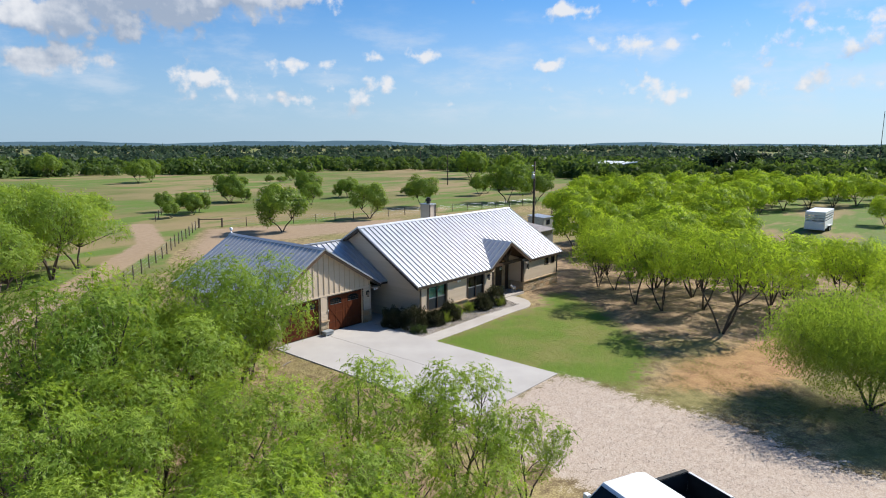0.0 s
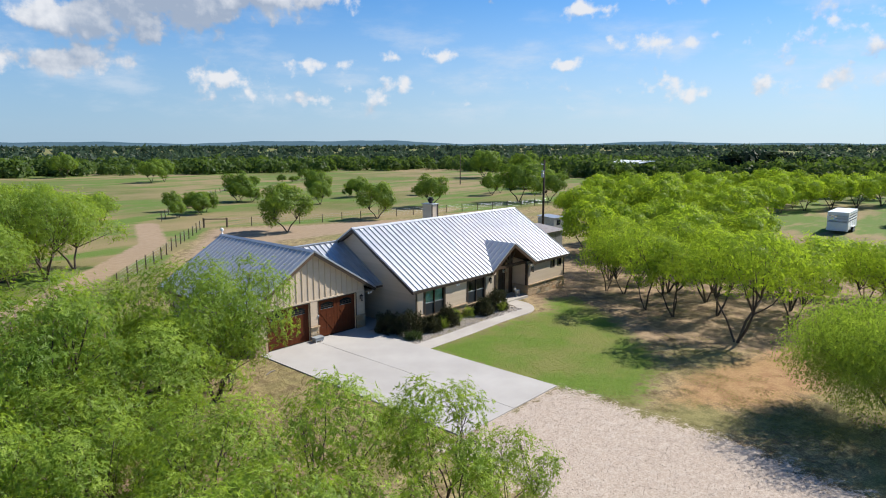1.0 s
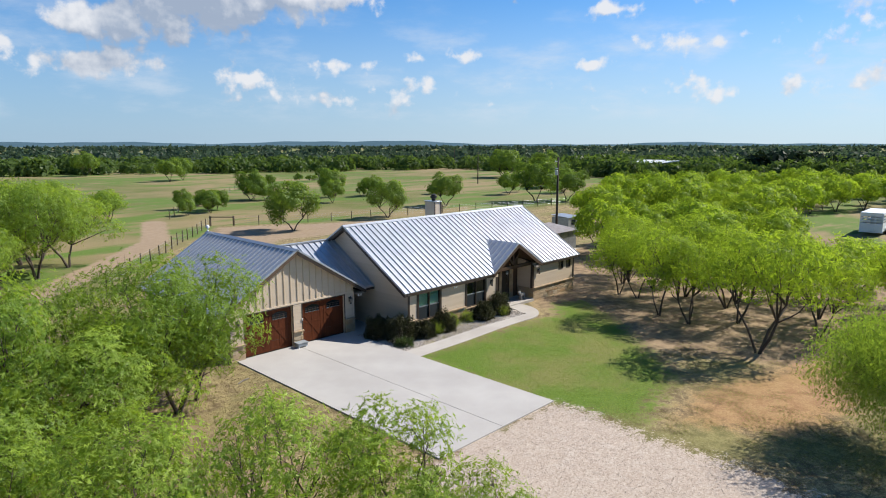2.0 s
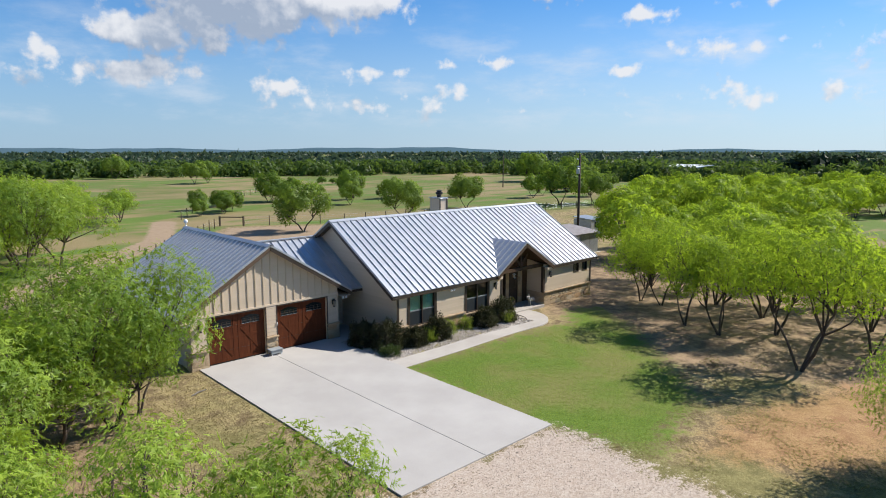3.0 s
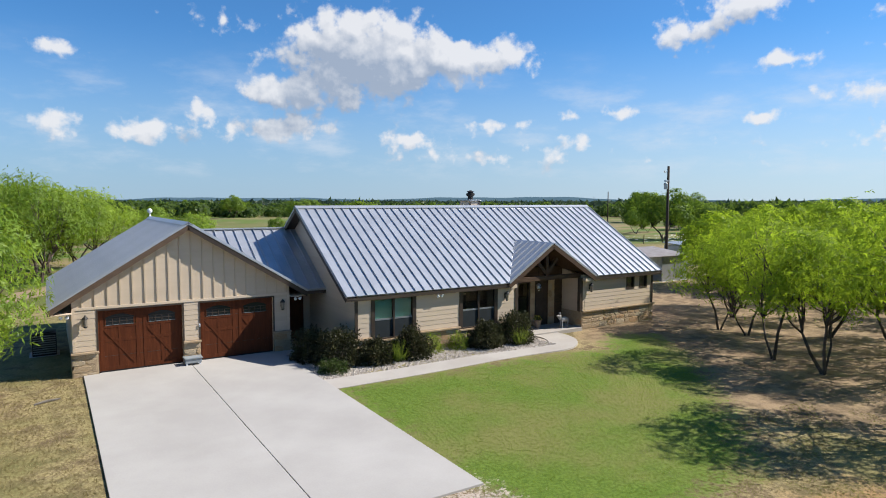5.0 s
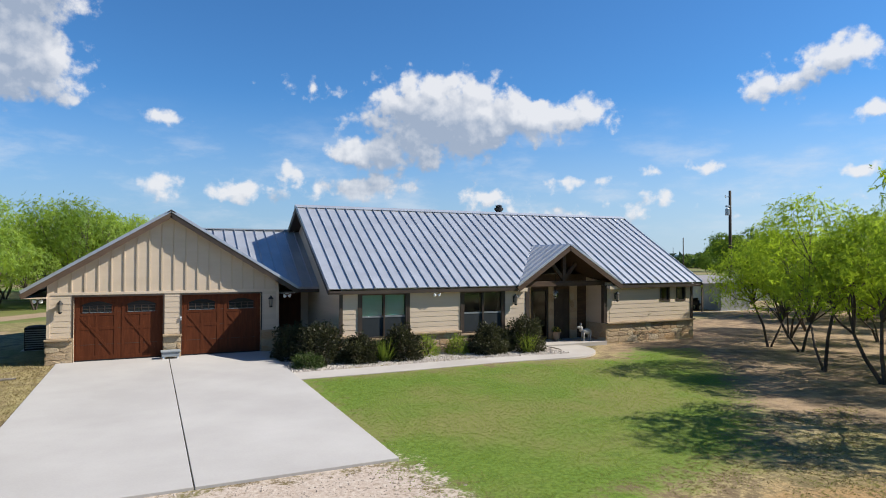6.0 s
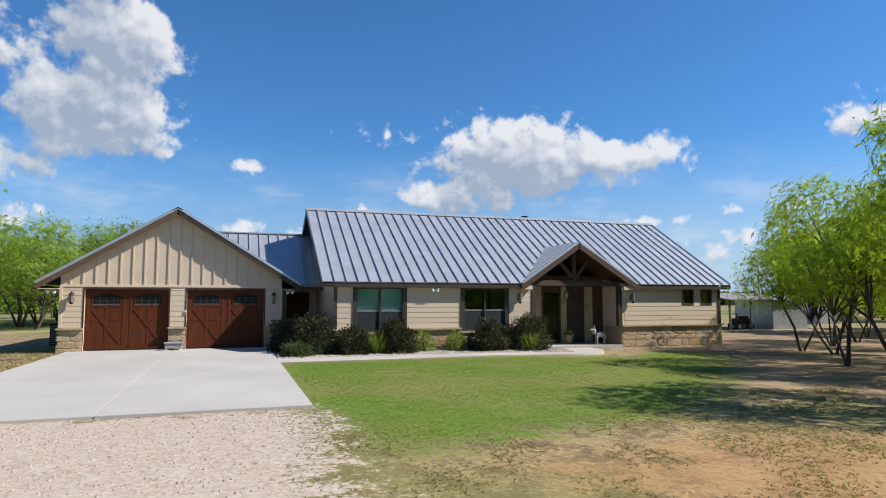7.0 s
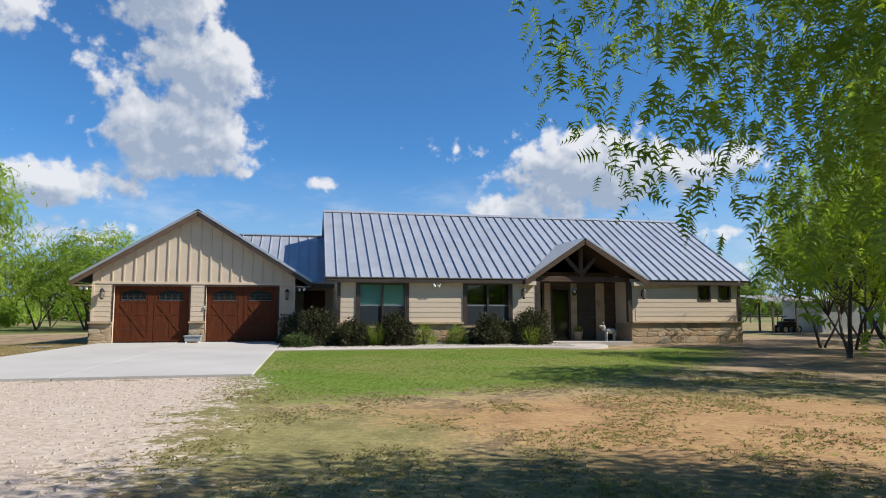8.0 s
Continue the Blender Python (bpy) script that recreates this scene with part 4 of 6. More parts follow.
def skeleton_of(rng, height, radius, stems, lobes, twigs, low=0.26, base=0.22):
    """A vase of stems under a crown of lobes: wood paths of (point, radius), twigs, and the lobes as (middle, radius)."""
    paths, ends, blobs, forks = [], [], [], []
    r0 = 0.055 * height / 5 * (1.7 if stems == 1 else 1.0)
    for i in range(stems):
        a = 2 * math.pi * (i + rng.uniform(-0.3, 0.3)) / stems
        out = Vector((math.cos(a), math.sin(a), 0))
        rs_ = r0 * rng.uniform(0.75, 1.25)
        fh = height * rng.uniform(low, low + 0.14)
        p0 = out * 0.10 * (stems > 1)
        p1 = p0 + out * radius * 0.12 + Vector((rng.uniform(-.12, .12), rng.uniform(-.12, .12), fh * 0.5))
        p2 = p0 + out * radius * rng.uniform(0.22, 0.40) * (stems > 1) + Vector((rng.uniform(-.15, .15), rng.uniform(-.15, .15), fh))
        paths.append([(p0 - Vector((0, 0, 0.15)), rs_ * 1.5), (p0 + Vector((0, 0, 0.1)), rs_ * 1.15), (p1, rs_ * 0.95), (p2, rs_ * 0.75)])
        forks.append((p2, rs_))
    ph = rng.uniform(0, 6.28, 3)
    zc, hz = height * (1 + base) / 2, height * (1 - base) / 2
    for i in range(lobes):
        u = -0.62 + 1.55 * (i + 0.5) / lobes + rng.uniform(-0.12, 0.12)
        u = max(-0.75, min(0.96, u))
        a = i * 2.39996 + rng.uniform(-0.5, 0.5)
        w = 1 + 0.16 * math.sin(2 * a + ph[0]) + 0.10 * math.sin(3 * a + ph[1])
        f = rng.uniform(0.52, 0.80)
        c = math.sqrt(1 - u * u)
        mid = Vector((math.cos(a) * c * radius * w * f, math.sin(a) * c * radius * w * f, zc + u * hz * f * rng.uniform(0.9, 1.1)))
        lr = radius * rng.uniform(0.27, 0.42)
        blobs.append((mid, lr))
        p2, rs_ = min(forks, key=lambda k: (k[0] - mid).xy.length + rng.uniform(0, 0.3 * radius))
        q1 = p2.lerp(mid, 0.5) + Vector((rng.uniform(-.2, .2), rng.uniform(-.2, .2), -0.03 * height * rng.uniform(-0.5, 1)))
        paths.append([(p2, rs_ * 0.6), (p2.lerp(q1, 0.5) + Vector((rng.uniform(-.1, .1), rng.uniform(-.1, .1), 0.04)), rs_ * 0.48), (q1, rs_ * 0.38), (mid, rs_ * 0.17)])
        for k in range(twigs):
            st = q1.lerp(mid, rng.uniform(0.25, 1.0))
            d = Vector(rng.normal(0, 1, 3)) + Vector((0, 0, 0.4))
            e = mid + d.normalized() * lr * rng.uniform(0.6, 1.0)
            paths.append([(st, r0 * 0.15), (st.lerp(e, 0.55) + Vector((0, 0, 0.06)), r0 * 0.10), (e, r0 * 0.05)])
            ends.append((st, e))
    return paths, ends, blobs


def spray_data(rng, blobs, leaves, size, per, droop, stray, slim=0.36):
    """Leaflets in small drooping sprays gathered in the lobes of a crown."""
    n = max(1, leaves // per)
    M, R = np.array([b[0] for b in blobs]), np.array([b[1] for b in blobs])
    pick = rng.choice(len(blobs), n, p=R ** 2 / (R ** 2).sum())
    out = unit(M[pick] - M.mean(0) + rng.normal(0, 0.05, (n, 3)))
    d0 = unit(rng.normal(0, 1, (n, 3)) + 0.55 * out + np.array([0, 0, 0.30]))
    rad = R[pick] * rng.uniform(0.30, 1.0, n) ** 0.55
    rad = np.where(rng.uniform(0, 1, n) < stray, rad * rng.uniform(1.05, 1.5, n), rad)
    root = M[pick] + d0 * rad[:, None] * np.array([1, 1, 0.80])
    face = unit(d0 + 0.5 * out + rng.normal(0, 0.28, (n, 3)) + np.array([0, 0, 0.25]))
    d = unit(d0 * 0.25 + rng.normal(0, 0.7, (n, 3)) + np.array([0, 0, -droop]))
    d = unit(d - face * (d * face).sum(1)[:, None] * 0.8)
    s = unit(np.cross(d, face))
    if per == 1:
        L = size * rng.uniform(0.6, 1.4, n)
        return root, d, s, L, L * rng.uniform(0.35, 0.6, n)
    ln = size * rng.uniform(1.6, 2.8, n)
    B, D, S, L = [], [], [], []
    for k in range(per):
        f = k / (per - 1)
        side = -1 if k % 2 else 1
        dd = unit(s * side * (0.9 - 0.75 * f) + d * 0.75 + rng.normal(0, 0.22, (n, 3)))
        B.append(root + d * (ln * f * 0.8)[:, None])
        D.append(dd)
        S.append(unit(np.cross(dd, face + rng.normal(0, 0.22, (n, 3)))))
        L.append(size * rng.uniform(0.65, 1.3, n))
    B, D, S, L = np.concatenate(B), np.concatenate(D), np.concatenate(S), np.concatenate(L)
    return B, D, S, L, L * slim * rng.uniform(0.8, 1.2, len(L))


def make_tree(name, label, category, seed, height, radius, stems, lobes, twigs, leaves, size, mat, bark="bark", low=0.26, base=0.22, droop=0.35, per=6, stray=0.12, group=""):
    rng = np.random.default_rng(seed)
    paths, ends, blobs = skeleton_of(rng, height, radius, stems, lobes, twigs, low, base)
    root = thing(name, (0, 0, 0), label, category, group)
    V, F = tube_data([p for p in paths if p[0][1] > 0.02 * height / 5], 6)
    V2, F2 = tube_data([(p[0], p[-1]) for p in paths if p[0][1] <= 0.02 * height / 5], 3)
    F += [tuple(i + len(V) for i in f) for f in F2]
    V += V2
    tr = new("trunk", link_mesh("trunk", V, F, bark, True))
    tr.parent = root
    cr = new("crown", leaf_mesh("crown", *spray_data(rng, blobs, leaves, size, per, droop, stray), mat, 3))
    cr.parent = root
    return root


def place(ob, x, y, scale, turn, used):
    """Set the first of a kind, or a copy of it, on the ground."""
    m = Matrix.LocRotScale((x, y, float(ground_z(x, y)) - 0.03), Euler((0, 0, turn)), (scale, scale, scale * random.uniform(0.92, 1.08)))
    if ob.name in used:
        return copy_thing(ob, m)
    used.add(ob.name)
    ob.matrix_basis = m
    return ob


used = set()
LBL = "feathery green mesquite tree with dark branching trunks"
LBL2 = "bright yellow-green mesquite tree with thin dark trunks"
DRIVE = "mesquite trees by the drive"
near_kinds = [make_tree("mesquite_tree", LBL, "tree", 11 + i, 5.0, 2.6, st, lb, 5, 21000, 0.105, "mesquite_leaf", base=0.16, group=DRIVE) for i, (st, lb) in enumerate(((3, 24), (2, 20), (4, 26)))]
thin_kinds = [make_tree("mesquite_tree", LBL, "tree", 21 + i, 5.0, 2.6, 3, 20, 4, 8400, 0.17, "mesquite_leaf", base=0.18, group=DRIVE) for i in range(3)]
grove_kinds = [make_tree("mesquite_tree", LBL2, "tree", 31 + i, 5.3, 2.7, st, 20, 4, 8800, 0.17, "mesquite_bright", base=0.22, group="mesquite grove") for i, st in enumerate((3, 2, 3))]
fine_kinds = [make_tree("mesquite_tree", LBL2, "tree", 41 + i, 5.3, 2.5, st, 22, 5, 18600, 0.105, "mesquite_bright", base=0.26, group="mesquite grove") for i, st in enumerate((3, 4, 2))]
far_kinds = [make_tree("mesquite_tree", LBL2, "tree", 51 + i, 5.0, 2.8, st, 18, 2, 4400, 0.27, "mesquite_bright", base=0.14, per=1, group="mesquite grove") for i, st in enumerate((2, 3))]
slim_kinds = [make_tree("mesquite_tree", "slender young mesquite tree with airy feathery leaves", "tree", 81 + i, 5.0, 2.1, 3, 15, 7, 9600, 0.105, "mesquite_leaf", base=0.24, droop=0.5, stray=0.25, group=DRIVE) for i in range(2)]
oak_kinds = [make_tree("field_tree", "rounded dark green tree standing in the pasture", "tree", 61 + i, 5.2, 2.7, 2, 18, 3, 6000, 0.25, "oak_leaf", low=0.16, base=0.12, per=1, group="pasture trees") for i in range(2)]

garage_tree = make_tree("mesquite_tree", LBL, "tree", 71, 5.9, 3.5, 4, 30, 6, 36000, 0.115, "mesquite_leaf", base=0.24, group=DRIVE)
place(garage_tree, -8.1, -3.6, 1.0, 0.6, used)
random.seed(4)
# trees by the drive and garage
for x, y, s in ((-7.1, -3.0, 0.72), (-9.9, -4.2, 1.0), (-11.9, -6.4, 1.1), (-12.4, -10.2, 0.95), (-13.2, -13.2, 0.9),
                (-13.8, -17.0, 0.85), (-12.6, -1.3, 1.12), (-10.4, -1.0, 0.95), (-15.0, -4.2, 1.1)):
    place(random.choice(near_kinds), x, y, s, random.uniform(0, 6.28), used)
for k, (x, y, s) in enumerate(((-8.4, -16.8, 0.95), (-10.2, -14.7, 0.92), (-7.4, -18.6, 0.72), (-9.6, -18.2, 0.80), (-11.6, -17.0, 0.80), (-11.4, -19.6, 0.72))):
    place(slim_kinds[k % 2], x, y, s, 1.9 * k, used)


def scatter(rng, poly, gap, count, keep=()):
    pts = []
    xs, ys = [p[0] for p in poly], [p[1] for p in poly]
    for _ in range(count * 40):
        x, y = rng.uniform(min(xs), max(xs)), rng.uniform(min(ys), max(ys))
        if not inside(np.array(x), np.array(y), poly) or any(math.hypot(x - a, y - b) < r for a, b, r in keep):
            continue
        if all(math.hypot(x - a, y - b) > gap for a, b in pts):
            pts.append((x, y))
        if len(pts) >= count:
            break
    return pts


rng = random.Random(8)
for x, y in scatter(rng, [(-36, -16), (-15, -21), (-13.5, -12), (-12.5, -7), (-13.5, -1), (-14, 0.5), (-36, 0)], 2.7, 44, [(-8.2, -3.9, 3.0), (-11.9, -6.4, 2.0), (-12.6, -1.3, 2.0), (-12.9, -15, 1.8)]):
    place(random.choice(near_kinds if x > -21 and y < -4 else thin_kinds), x, y, random.uniform(0.72, 1.02), random.uniform(0, 6.28), used)
# trees beyond the garage, by the dirt road
for x, y, s in ((-2.6, 39.5, 1.5), (-6.6, 41.5, 1.7), (-4.8, 47.5, 1.7), (-8.6, 35.5, 1.6), (-3.2, 55.0, 1.5), (-8.5, 52.0, 1.6), (-10.8, 30.0, 1.6),
                (-13, 33, 1.6), (-16, 27, 1.5), (-12, 40, 1.6), (-19, 38, 1.5), (-25, 32, 1.5), (-22, 24, 1.4), (-30, 40, 1.5), (-16, 50, 1.6), (-28, 20, 1.3)):
    place(random.choice(thin_kinds), x, y, s, random.uniform(0, 6.28), used)
for x, y, s in ((8.4, 60.0, 1.05), (11.5, 63.5, 1.0), (13.5, 70.0, 1.0), (7.2, 68.0, 1.2), (15.5, 77.0, 1.0), (4.0, 74.0, 1.2), (9.5, 80.0, 1.1)):
    place(random.choice(thin_kinds), x, y, s, random.uniform(0, 6.28), used)
for x, y, s in ((-10.6, 23.0, 1.38), (-12.6, 27.0, 1.5), (-2.0, 32.2, 1.4), (-5.2, 28.8, 1.3), (-4.6, 36.2, 1.5), (-8.1, 26.8, 1.3), (-7.6, 31.0, 1.4)):
    place(random.choice(near_kinds), x, y, s, random.uniform(0, 6.28), used)
# grove beside the house
GROVE = [(18.7, -10.7, 1.02), (18.2, -12.8, 0.92), (15.4, -17.5, 1.34), (20.2, -19.1, 0.95), (22.0, -6.2, 0.86), (21.9, -7.6, 0.82), (25.2, -22.4, 1.05), (20.3, -14.8, 1.0), (28.6, -3.2, 1.0), (25.4, -4.6, 0.86), (24.6, -9.8, 1.08), (23.4, -13.0, 1.05)]
for x, y, s in GROVE:
    place(random.choice(fine_kinds), x, y, s, random.uniform(0, 6.28), used)
for x, y in scatter(rng, [(21, -17), (24, -9), (26, -4), (29, -0.5), (33, 3), (40, 4), (52, 6), (58, -6), (46, -16), (30, -25), (23, -25)], 3.5, 58, [(a, b, 3.0) for a, b, _ in GROVE] + [(31, 5, 4), (40, -17, 4.5), (46, -16, 6), (53, -15, 7), (60, -14, 8), (67, -13, 9)]):
    place(random.choice(grove_kinds if math.hypot(x - 15, y + 15) < 24 else far_kinds), x, y, random.uniform(0.75, 1.05), random.uniform(0, 6.28), used)
for x, y in scatter(rng, [(46, 10), (60, 24), (100, 32), (150, 12), (120, -20), (96, -6), (76, -2), (58, -4), (50, 4)], 5.2, 80, [(67, -13, 11), (60, -13, 8), (48, 14, 6), (78, -13, 6)]):
    place(random.choice(far_kinds), x, y, random.uniform(0.8, 1.2), random.uniform(0, 6.28), used)
for x, y in ((80, -19), (92, -24), (62, -28), (92, -4), (54, -24), (78, -32)):
    place(random.choice(far_kinds), x, y, random.uniform(0.9, 1.2), random.uniform(0, 6.28), used)
# pasture trees
for x, y, s in ((24.7, 39.3, 1.18), (41.3, 40.8, 0.92), (59.6, 46.8, 1.2), (42.7, 82, 1.0), (57, 76, 0.9), (64, 72, 0.8), (50, 66, 0.7), (30, 70, 0.6), (27, 66, 0.5), (86, 54, 0.8), (76, 40, 1.4), (110, 60, 0.9), (122, 66, 1.0), (128, 74, 1.0), (82, 37, 1.0), (97, 48, 0.9), (60, 160, 1.2), (66, 165, 1.1), (140, 98, 1.5), (150, 90, 1.5), (146, 104, 1.4), (54, 215, 1.5)):
    place(random.choice(oak_kinds), x, y, s, random.uniform(0, 6.28), used)
# low scrub along the pasture lines
rng = random.Random(15)
for (ax, ay), (bx, by), n in (((42, 83), (80, 66), 11), ((24, 72), (33, 80), 4), ((90, 56), (140, 70), 9), ((58, 108), (112, 150), 9), ((120, 40), (150, 60), 6), ((20, 62), (30, 68), 3)):
    for _ in range(n):
        f = rng.uniform(0, 1)
        place(random.choice(oak_kinds), ax + (bx - ax) * f + rng.uniform(-2, 2), ay + (by - ay) * f + rng.uniform(-2, 2), rng.uniform(0.28, 0.62), rng.uniform(0, 6.28), used)



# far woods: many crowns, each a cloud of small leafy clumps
def woods(name, label, pts, sizes, clumps, clump, mat, seed):
    rng = np.random.default_rng(seed)
    n = len(pts)
    who = np.repeat(np.arange(n), clumps)
    d = unit(rng.normal(0, 1, (n * clumps, 3)))
    d[:, 2] = np.abs(d[:, 2])
    r = rng.uniform(0.55, 1.0, n * clumps)[:, None]
    S = sizes[who][:, None]
    base = np.c_[pts[who], ground_z(pts[who, 0], pts[who, 1])] + d * r * S * np.array([1.0, 1.0, 1.05]) + np.array([0, 0, 0.12]) * S
    lump = unit(d + 0.45 * np.sin(d * 6.0 + (who % 7)[:, None]) + rng.normal(0, 0.3, d.shape))
    dd = unit(np.cross(lump, rng.normal(0, 1, (n * clumps, 3))))
    ss = unit(np.cross(dd, lump))
    L = clump * rng.uniform(0.6, 1.5, n * clumps) * sizes[who] / 5
    tagged(new(name, leaf_mesh(name, base, dd, ss, L * 1.3, L * 1.0, mat, 3)), label, "woods", kind="stuff")


rw = np.random.default_rng(21)


def ring(n, a0, a1, r0, r1, power=0.5):
    a = np.radians(rw.uniform(a0, a1, n))
    u = rw.uniform(0, 1, n)
    r = r0 + (r1 - r0) * u ** (1 / power / 2)
    return np.c_[-22 + r * np.sin(a), -28 + r * np.cos(a)]


edge = ring(560, -40, 62, 262, 330)
woods("woods_edge", "dense dark green woods beyond the pasture", edge, rw.uniform(3.0, 5.8, len(edge)), 260, 0.95, "woods_leaf", 1)
edge2 = ring(520, 58, 100, 205, 320)
woods("woods_edge", "dense green woods beyond the grove", edge2, rw.uniform(2.6, 5.4, len(edge2)), 270, 0.95, "woods_leaf", 2)
# the two farthest belts carry painted-in distance haze in their leaf colour
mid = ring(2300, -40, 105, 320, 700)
woods("far_woods", "far green woods of the plain", mid, rw.uniform(2.4, 5.0, len(mid)), 46, 2.2, "hazed_leaf", 3)
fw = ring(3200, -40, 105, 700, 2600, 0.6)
woods("far_woods", "far green woods of the plain", fw, rw.uniform(2.8, 5.4, len(fw)), 20, 4.8, "hazed_leaf", 4)
left = np.c_[rw.uniform(-75, -22, 60), rw.uniform(30, 110, 60)]
woods("left_woods", "green mesquite woods behind the garage", left, rw.uniform(2.6, 4.2, 60), 900, 0.55, "mesquite_leaf", 5)
# unseen woods behind the camera, added to give the windows dark green reflections
back = np.c_[rw.uniform(-70, 70, 170), rw.uniform(-95, -52, 170)]
woods("back_woods", "green mesquite woods, unseen, added behind the camera", back, rw.uniform(2.8, 4.6, 170), 160, 1.2, "mesquite_leaf", 7)
ced = np.c_[rw.uniform(196, 236, 26), rw.uniform(26, 48, 26)]
woods("cedar_stand", "stand of dark cedars by the far sheds", ced, rw.uniform(5.0, 7.0, 26), 260, 1.2, "cedar_leaf", 6)


# the low mesquite beside the lawn, its branches hanging over the view: every leaf of paired leaflets
def feather_tree(seed, height, radius, fronds, clear):
    rng = np.random.default_rng(seed)
    paths, ends, blobs = skeleton_of(rng, height, radius, 4, 38, 6, 0.28, 0.25)
    root = thing("mesquite_tree", (0, 0, 0), "low spreading mesquite tree with drooping feathery leaves", "tree", "mesquite grove")
    away = lambda p: (Vector(p) - Vector(clear)).length
    V, F = tube_data([p for p in paths if min(away(q[0]) for q in p) > 2.1], 7)
    tr = new("trunk", link_mesh("trunk", V, F, "bark", True))
    tr.parent = root
    M, R = np.array([b_[0] for b_ in blobs]), np.array([b_[1] for b_ in blobs])
    pick = rng.integers(0, len(blobs), fronds)
    d0 = unit(rng.normal(0, 1, (fronds, 3)))
    base = M[pick] + d0 * (R[pick] * rng.uniform(0.2, 1.15, fronds) ** 0.7)[:, None]
    free = np.linalg.norm(base - np.array(clear), axis=1) > 1.75
    base = base[free]
    fronds = len(base)
    d = unit(rng.normal(0, 0.45, (fronds, 3)) + np.array([0, 0, -0.8]))
    s = unit(np.cross(d, rng.normal(0, 1, (fronds, 3))))
    ln = rng.uniform(0.10, 0.165, fronds)
    B, D, Sd, L, W = [base], [d], [s], [ln], [np.full(fronds, 0.005)]
    pairs = 5
    for k in range(pairs):
        f = (k + 1) / (pairs + 1)
        p = base + d * (ln * f)[:, None]
        for side in (-1, 1):
            dd = unit(s * side + d * 0.5 + rng.normal(0, 0.08, (fronds, 3)))
            B.append(p)
            D.append(dd)
            Sd.append(unit(np.cross(dd, np.cross(s, d))))
            L.append(np.full(fronds, 0.045) * (1 - 0.40 * f))
            W.append(L[-1] * 0.36)
    me = leaf_mesh("crown", np.concatenate(B), np.concatenate(D), np.concatenate(Sd), np.concatenate(L), np.concatenate(W), "mesquite_leaf", 3)
    cr = new("crown", me)
    cr.parent = root
    return root


HX, HY = 7.75, -25.75
hero = feather_tree(77, 4.5, 4.0, 78000, (3.5 - HX, -25.5 - HY, 1.3))
hero.matrix_basis = pose(HX, HY, float(ground_z(HX, HY)))

# ---- cladding pieces ----
plank_me = link_mesh("plank", [(0, -0.011, 0), (1, -0.011, 0), (1, -0.003, 0.185), (0, -0.003, 0.185), (0, 0, 0), (1, 0, 0), (1, 0, 0.185), (0, 0, 0.185)],
                     [(0, 1, 2, 3), (0, 4, 5, 1), (3, 2, 6, 7), (0, 3, 7, 4), (1, 5, 6, 2)], "siding")


def planks_y(parent, y, spans, z0, z1, step=0.185):
    """Lapped boards on a wall facing -y: spans gives the x stretches at a height."""
    z = z0
    while z < z1 - 0.03:
        for a, c in spans(z):
            m = Matrix.Translation((a, y, z)) @ Matrix.Diagonal((c - a, 1, min(1.0, (z1 - z) / 0.185), 1))
            piece("plank", plank_me, parent, m)
        z += step


def planks_x(parent, x, spans, z0, z1, step=0.185):
    """Lapped boards on a wall facing -x: spans gives the y stretches at a height."""
    z = z0
    while z < z1 - 0.03:
        for a, c in spans(z):
            m = Matrix.Translation((x, c, z)) @ Matrix.Rotation(-math.pi / 2, 4, "Z") @ Matrix.Diagonal((c - a, 1, 1, 1))
            piece("plank", plank_me, parent, m)
        z += step


planks_y(wall_left, WY - 0.001, lambda z: [(WX0 + 0.1, W1[0] - 0.09), (W1[2] + 0.09, W2[0] - 0.09), (W2[2] + 0.09, 12.34)], 0.755, 2.2)
planks_y(wall_right, WY - 0.001, lambda z: [(16.5, SW1[0]), (SW1[2], SW2[0]), (SW2[2], WX1 - 0.1)] if z > 1.46 else [(16.5, WX1 - 0.1)], 0.755, 2.2)
slope_y = lambda z: max(WY + 0.02, EY + (z + 0.33 - EZ) / PITCH)
planks_x(gable_l, WX0 - 0.001, lambda z: [(slope_y(z), 2 * RY - slope_y(z))] if slope_y(z) < RY - 0.1 else [], 0.0, 5.2)
planks_y(garage_front, GF - 0.001, lambda z: [(GX0 + 0.06, D1[0] - 0.05), (D1[2] + 0.05, D2[0] - 0.05), (D2[2] + 0.05, GX1 - 0.05)], 0.8, 2.2)
planks_x(garage_left, GX0 - 0.001, lambda z: [(GF + 0.02, GB)], 0.0, 2.1)
for x in (GX0, GX1 - 0.07):
    part("corner_board", boxed(x - 0.01, GF - 0.03, 0.8, x + 0.08, GF - 0.001, 2.2), "siding", house)
# battens of the gable
bat = link_mesh("batten", [(-0.024, -0.028, 0), (0.024, -0.028, 0), (0.024, -0.028, 1), (-0.024, -0.028, 1), (-0.026, 0, 0), (0.026, 0, 0), (0.026, 0, 1), (-0.026, 0, 1)],
                [(0, 1, 2, 3), (0, 4, 5, 1), (3, 2, 6, 7), (0, 3, 7, 4), (1, 5, 6, 2)], "batten")
x = GX0 + 0.3
while x < GX1 - 0.1:
    top = gt(x) - 0.06
    if top > 2.45:
        piece("batten", bat, garage_gable, Matrix.Translation((x, GF - 0.001, 2.291)) @ Matrix.Diagonal((1, 1, top - 2.291, 1)))
    x += 0.385

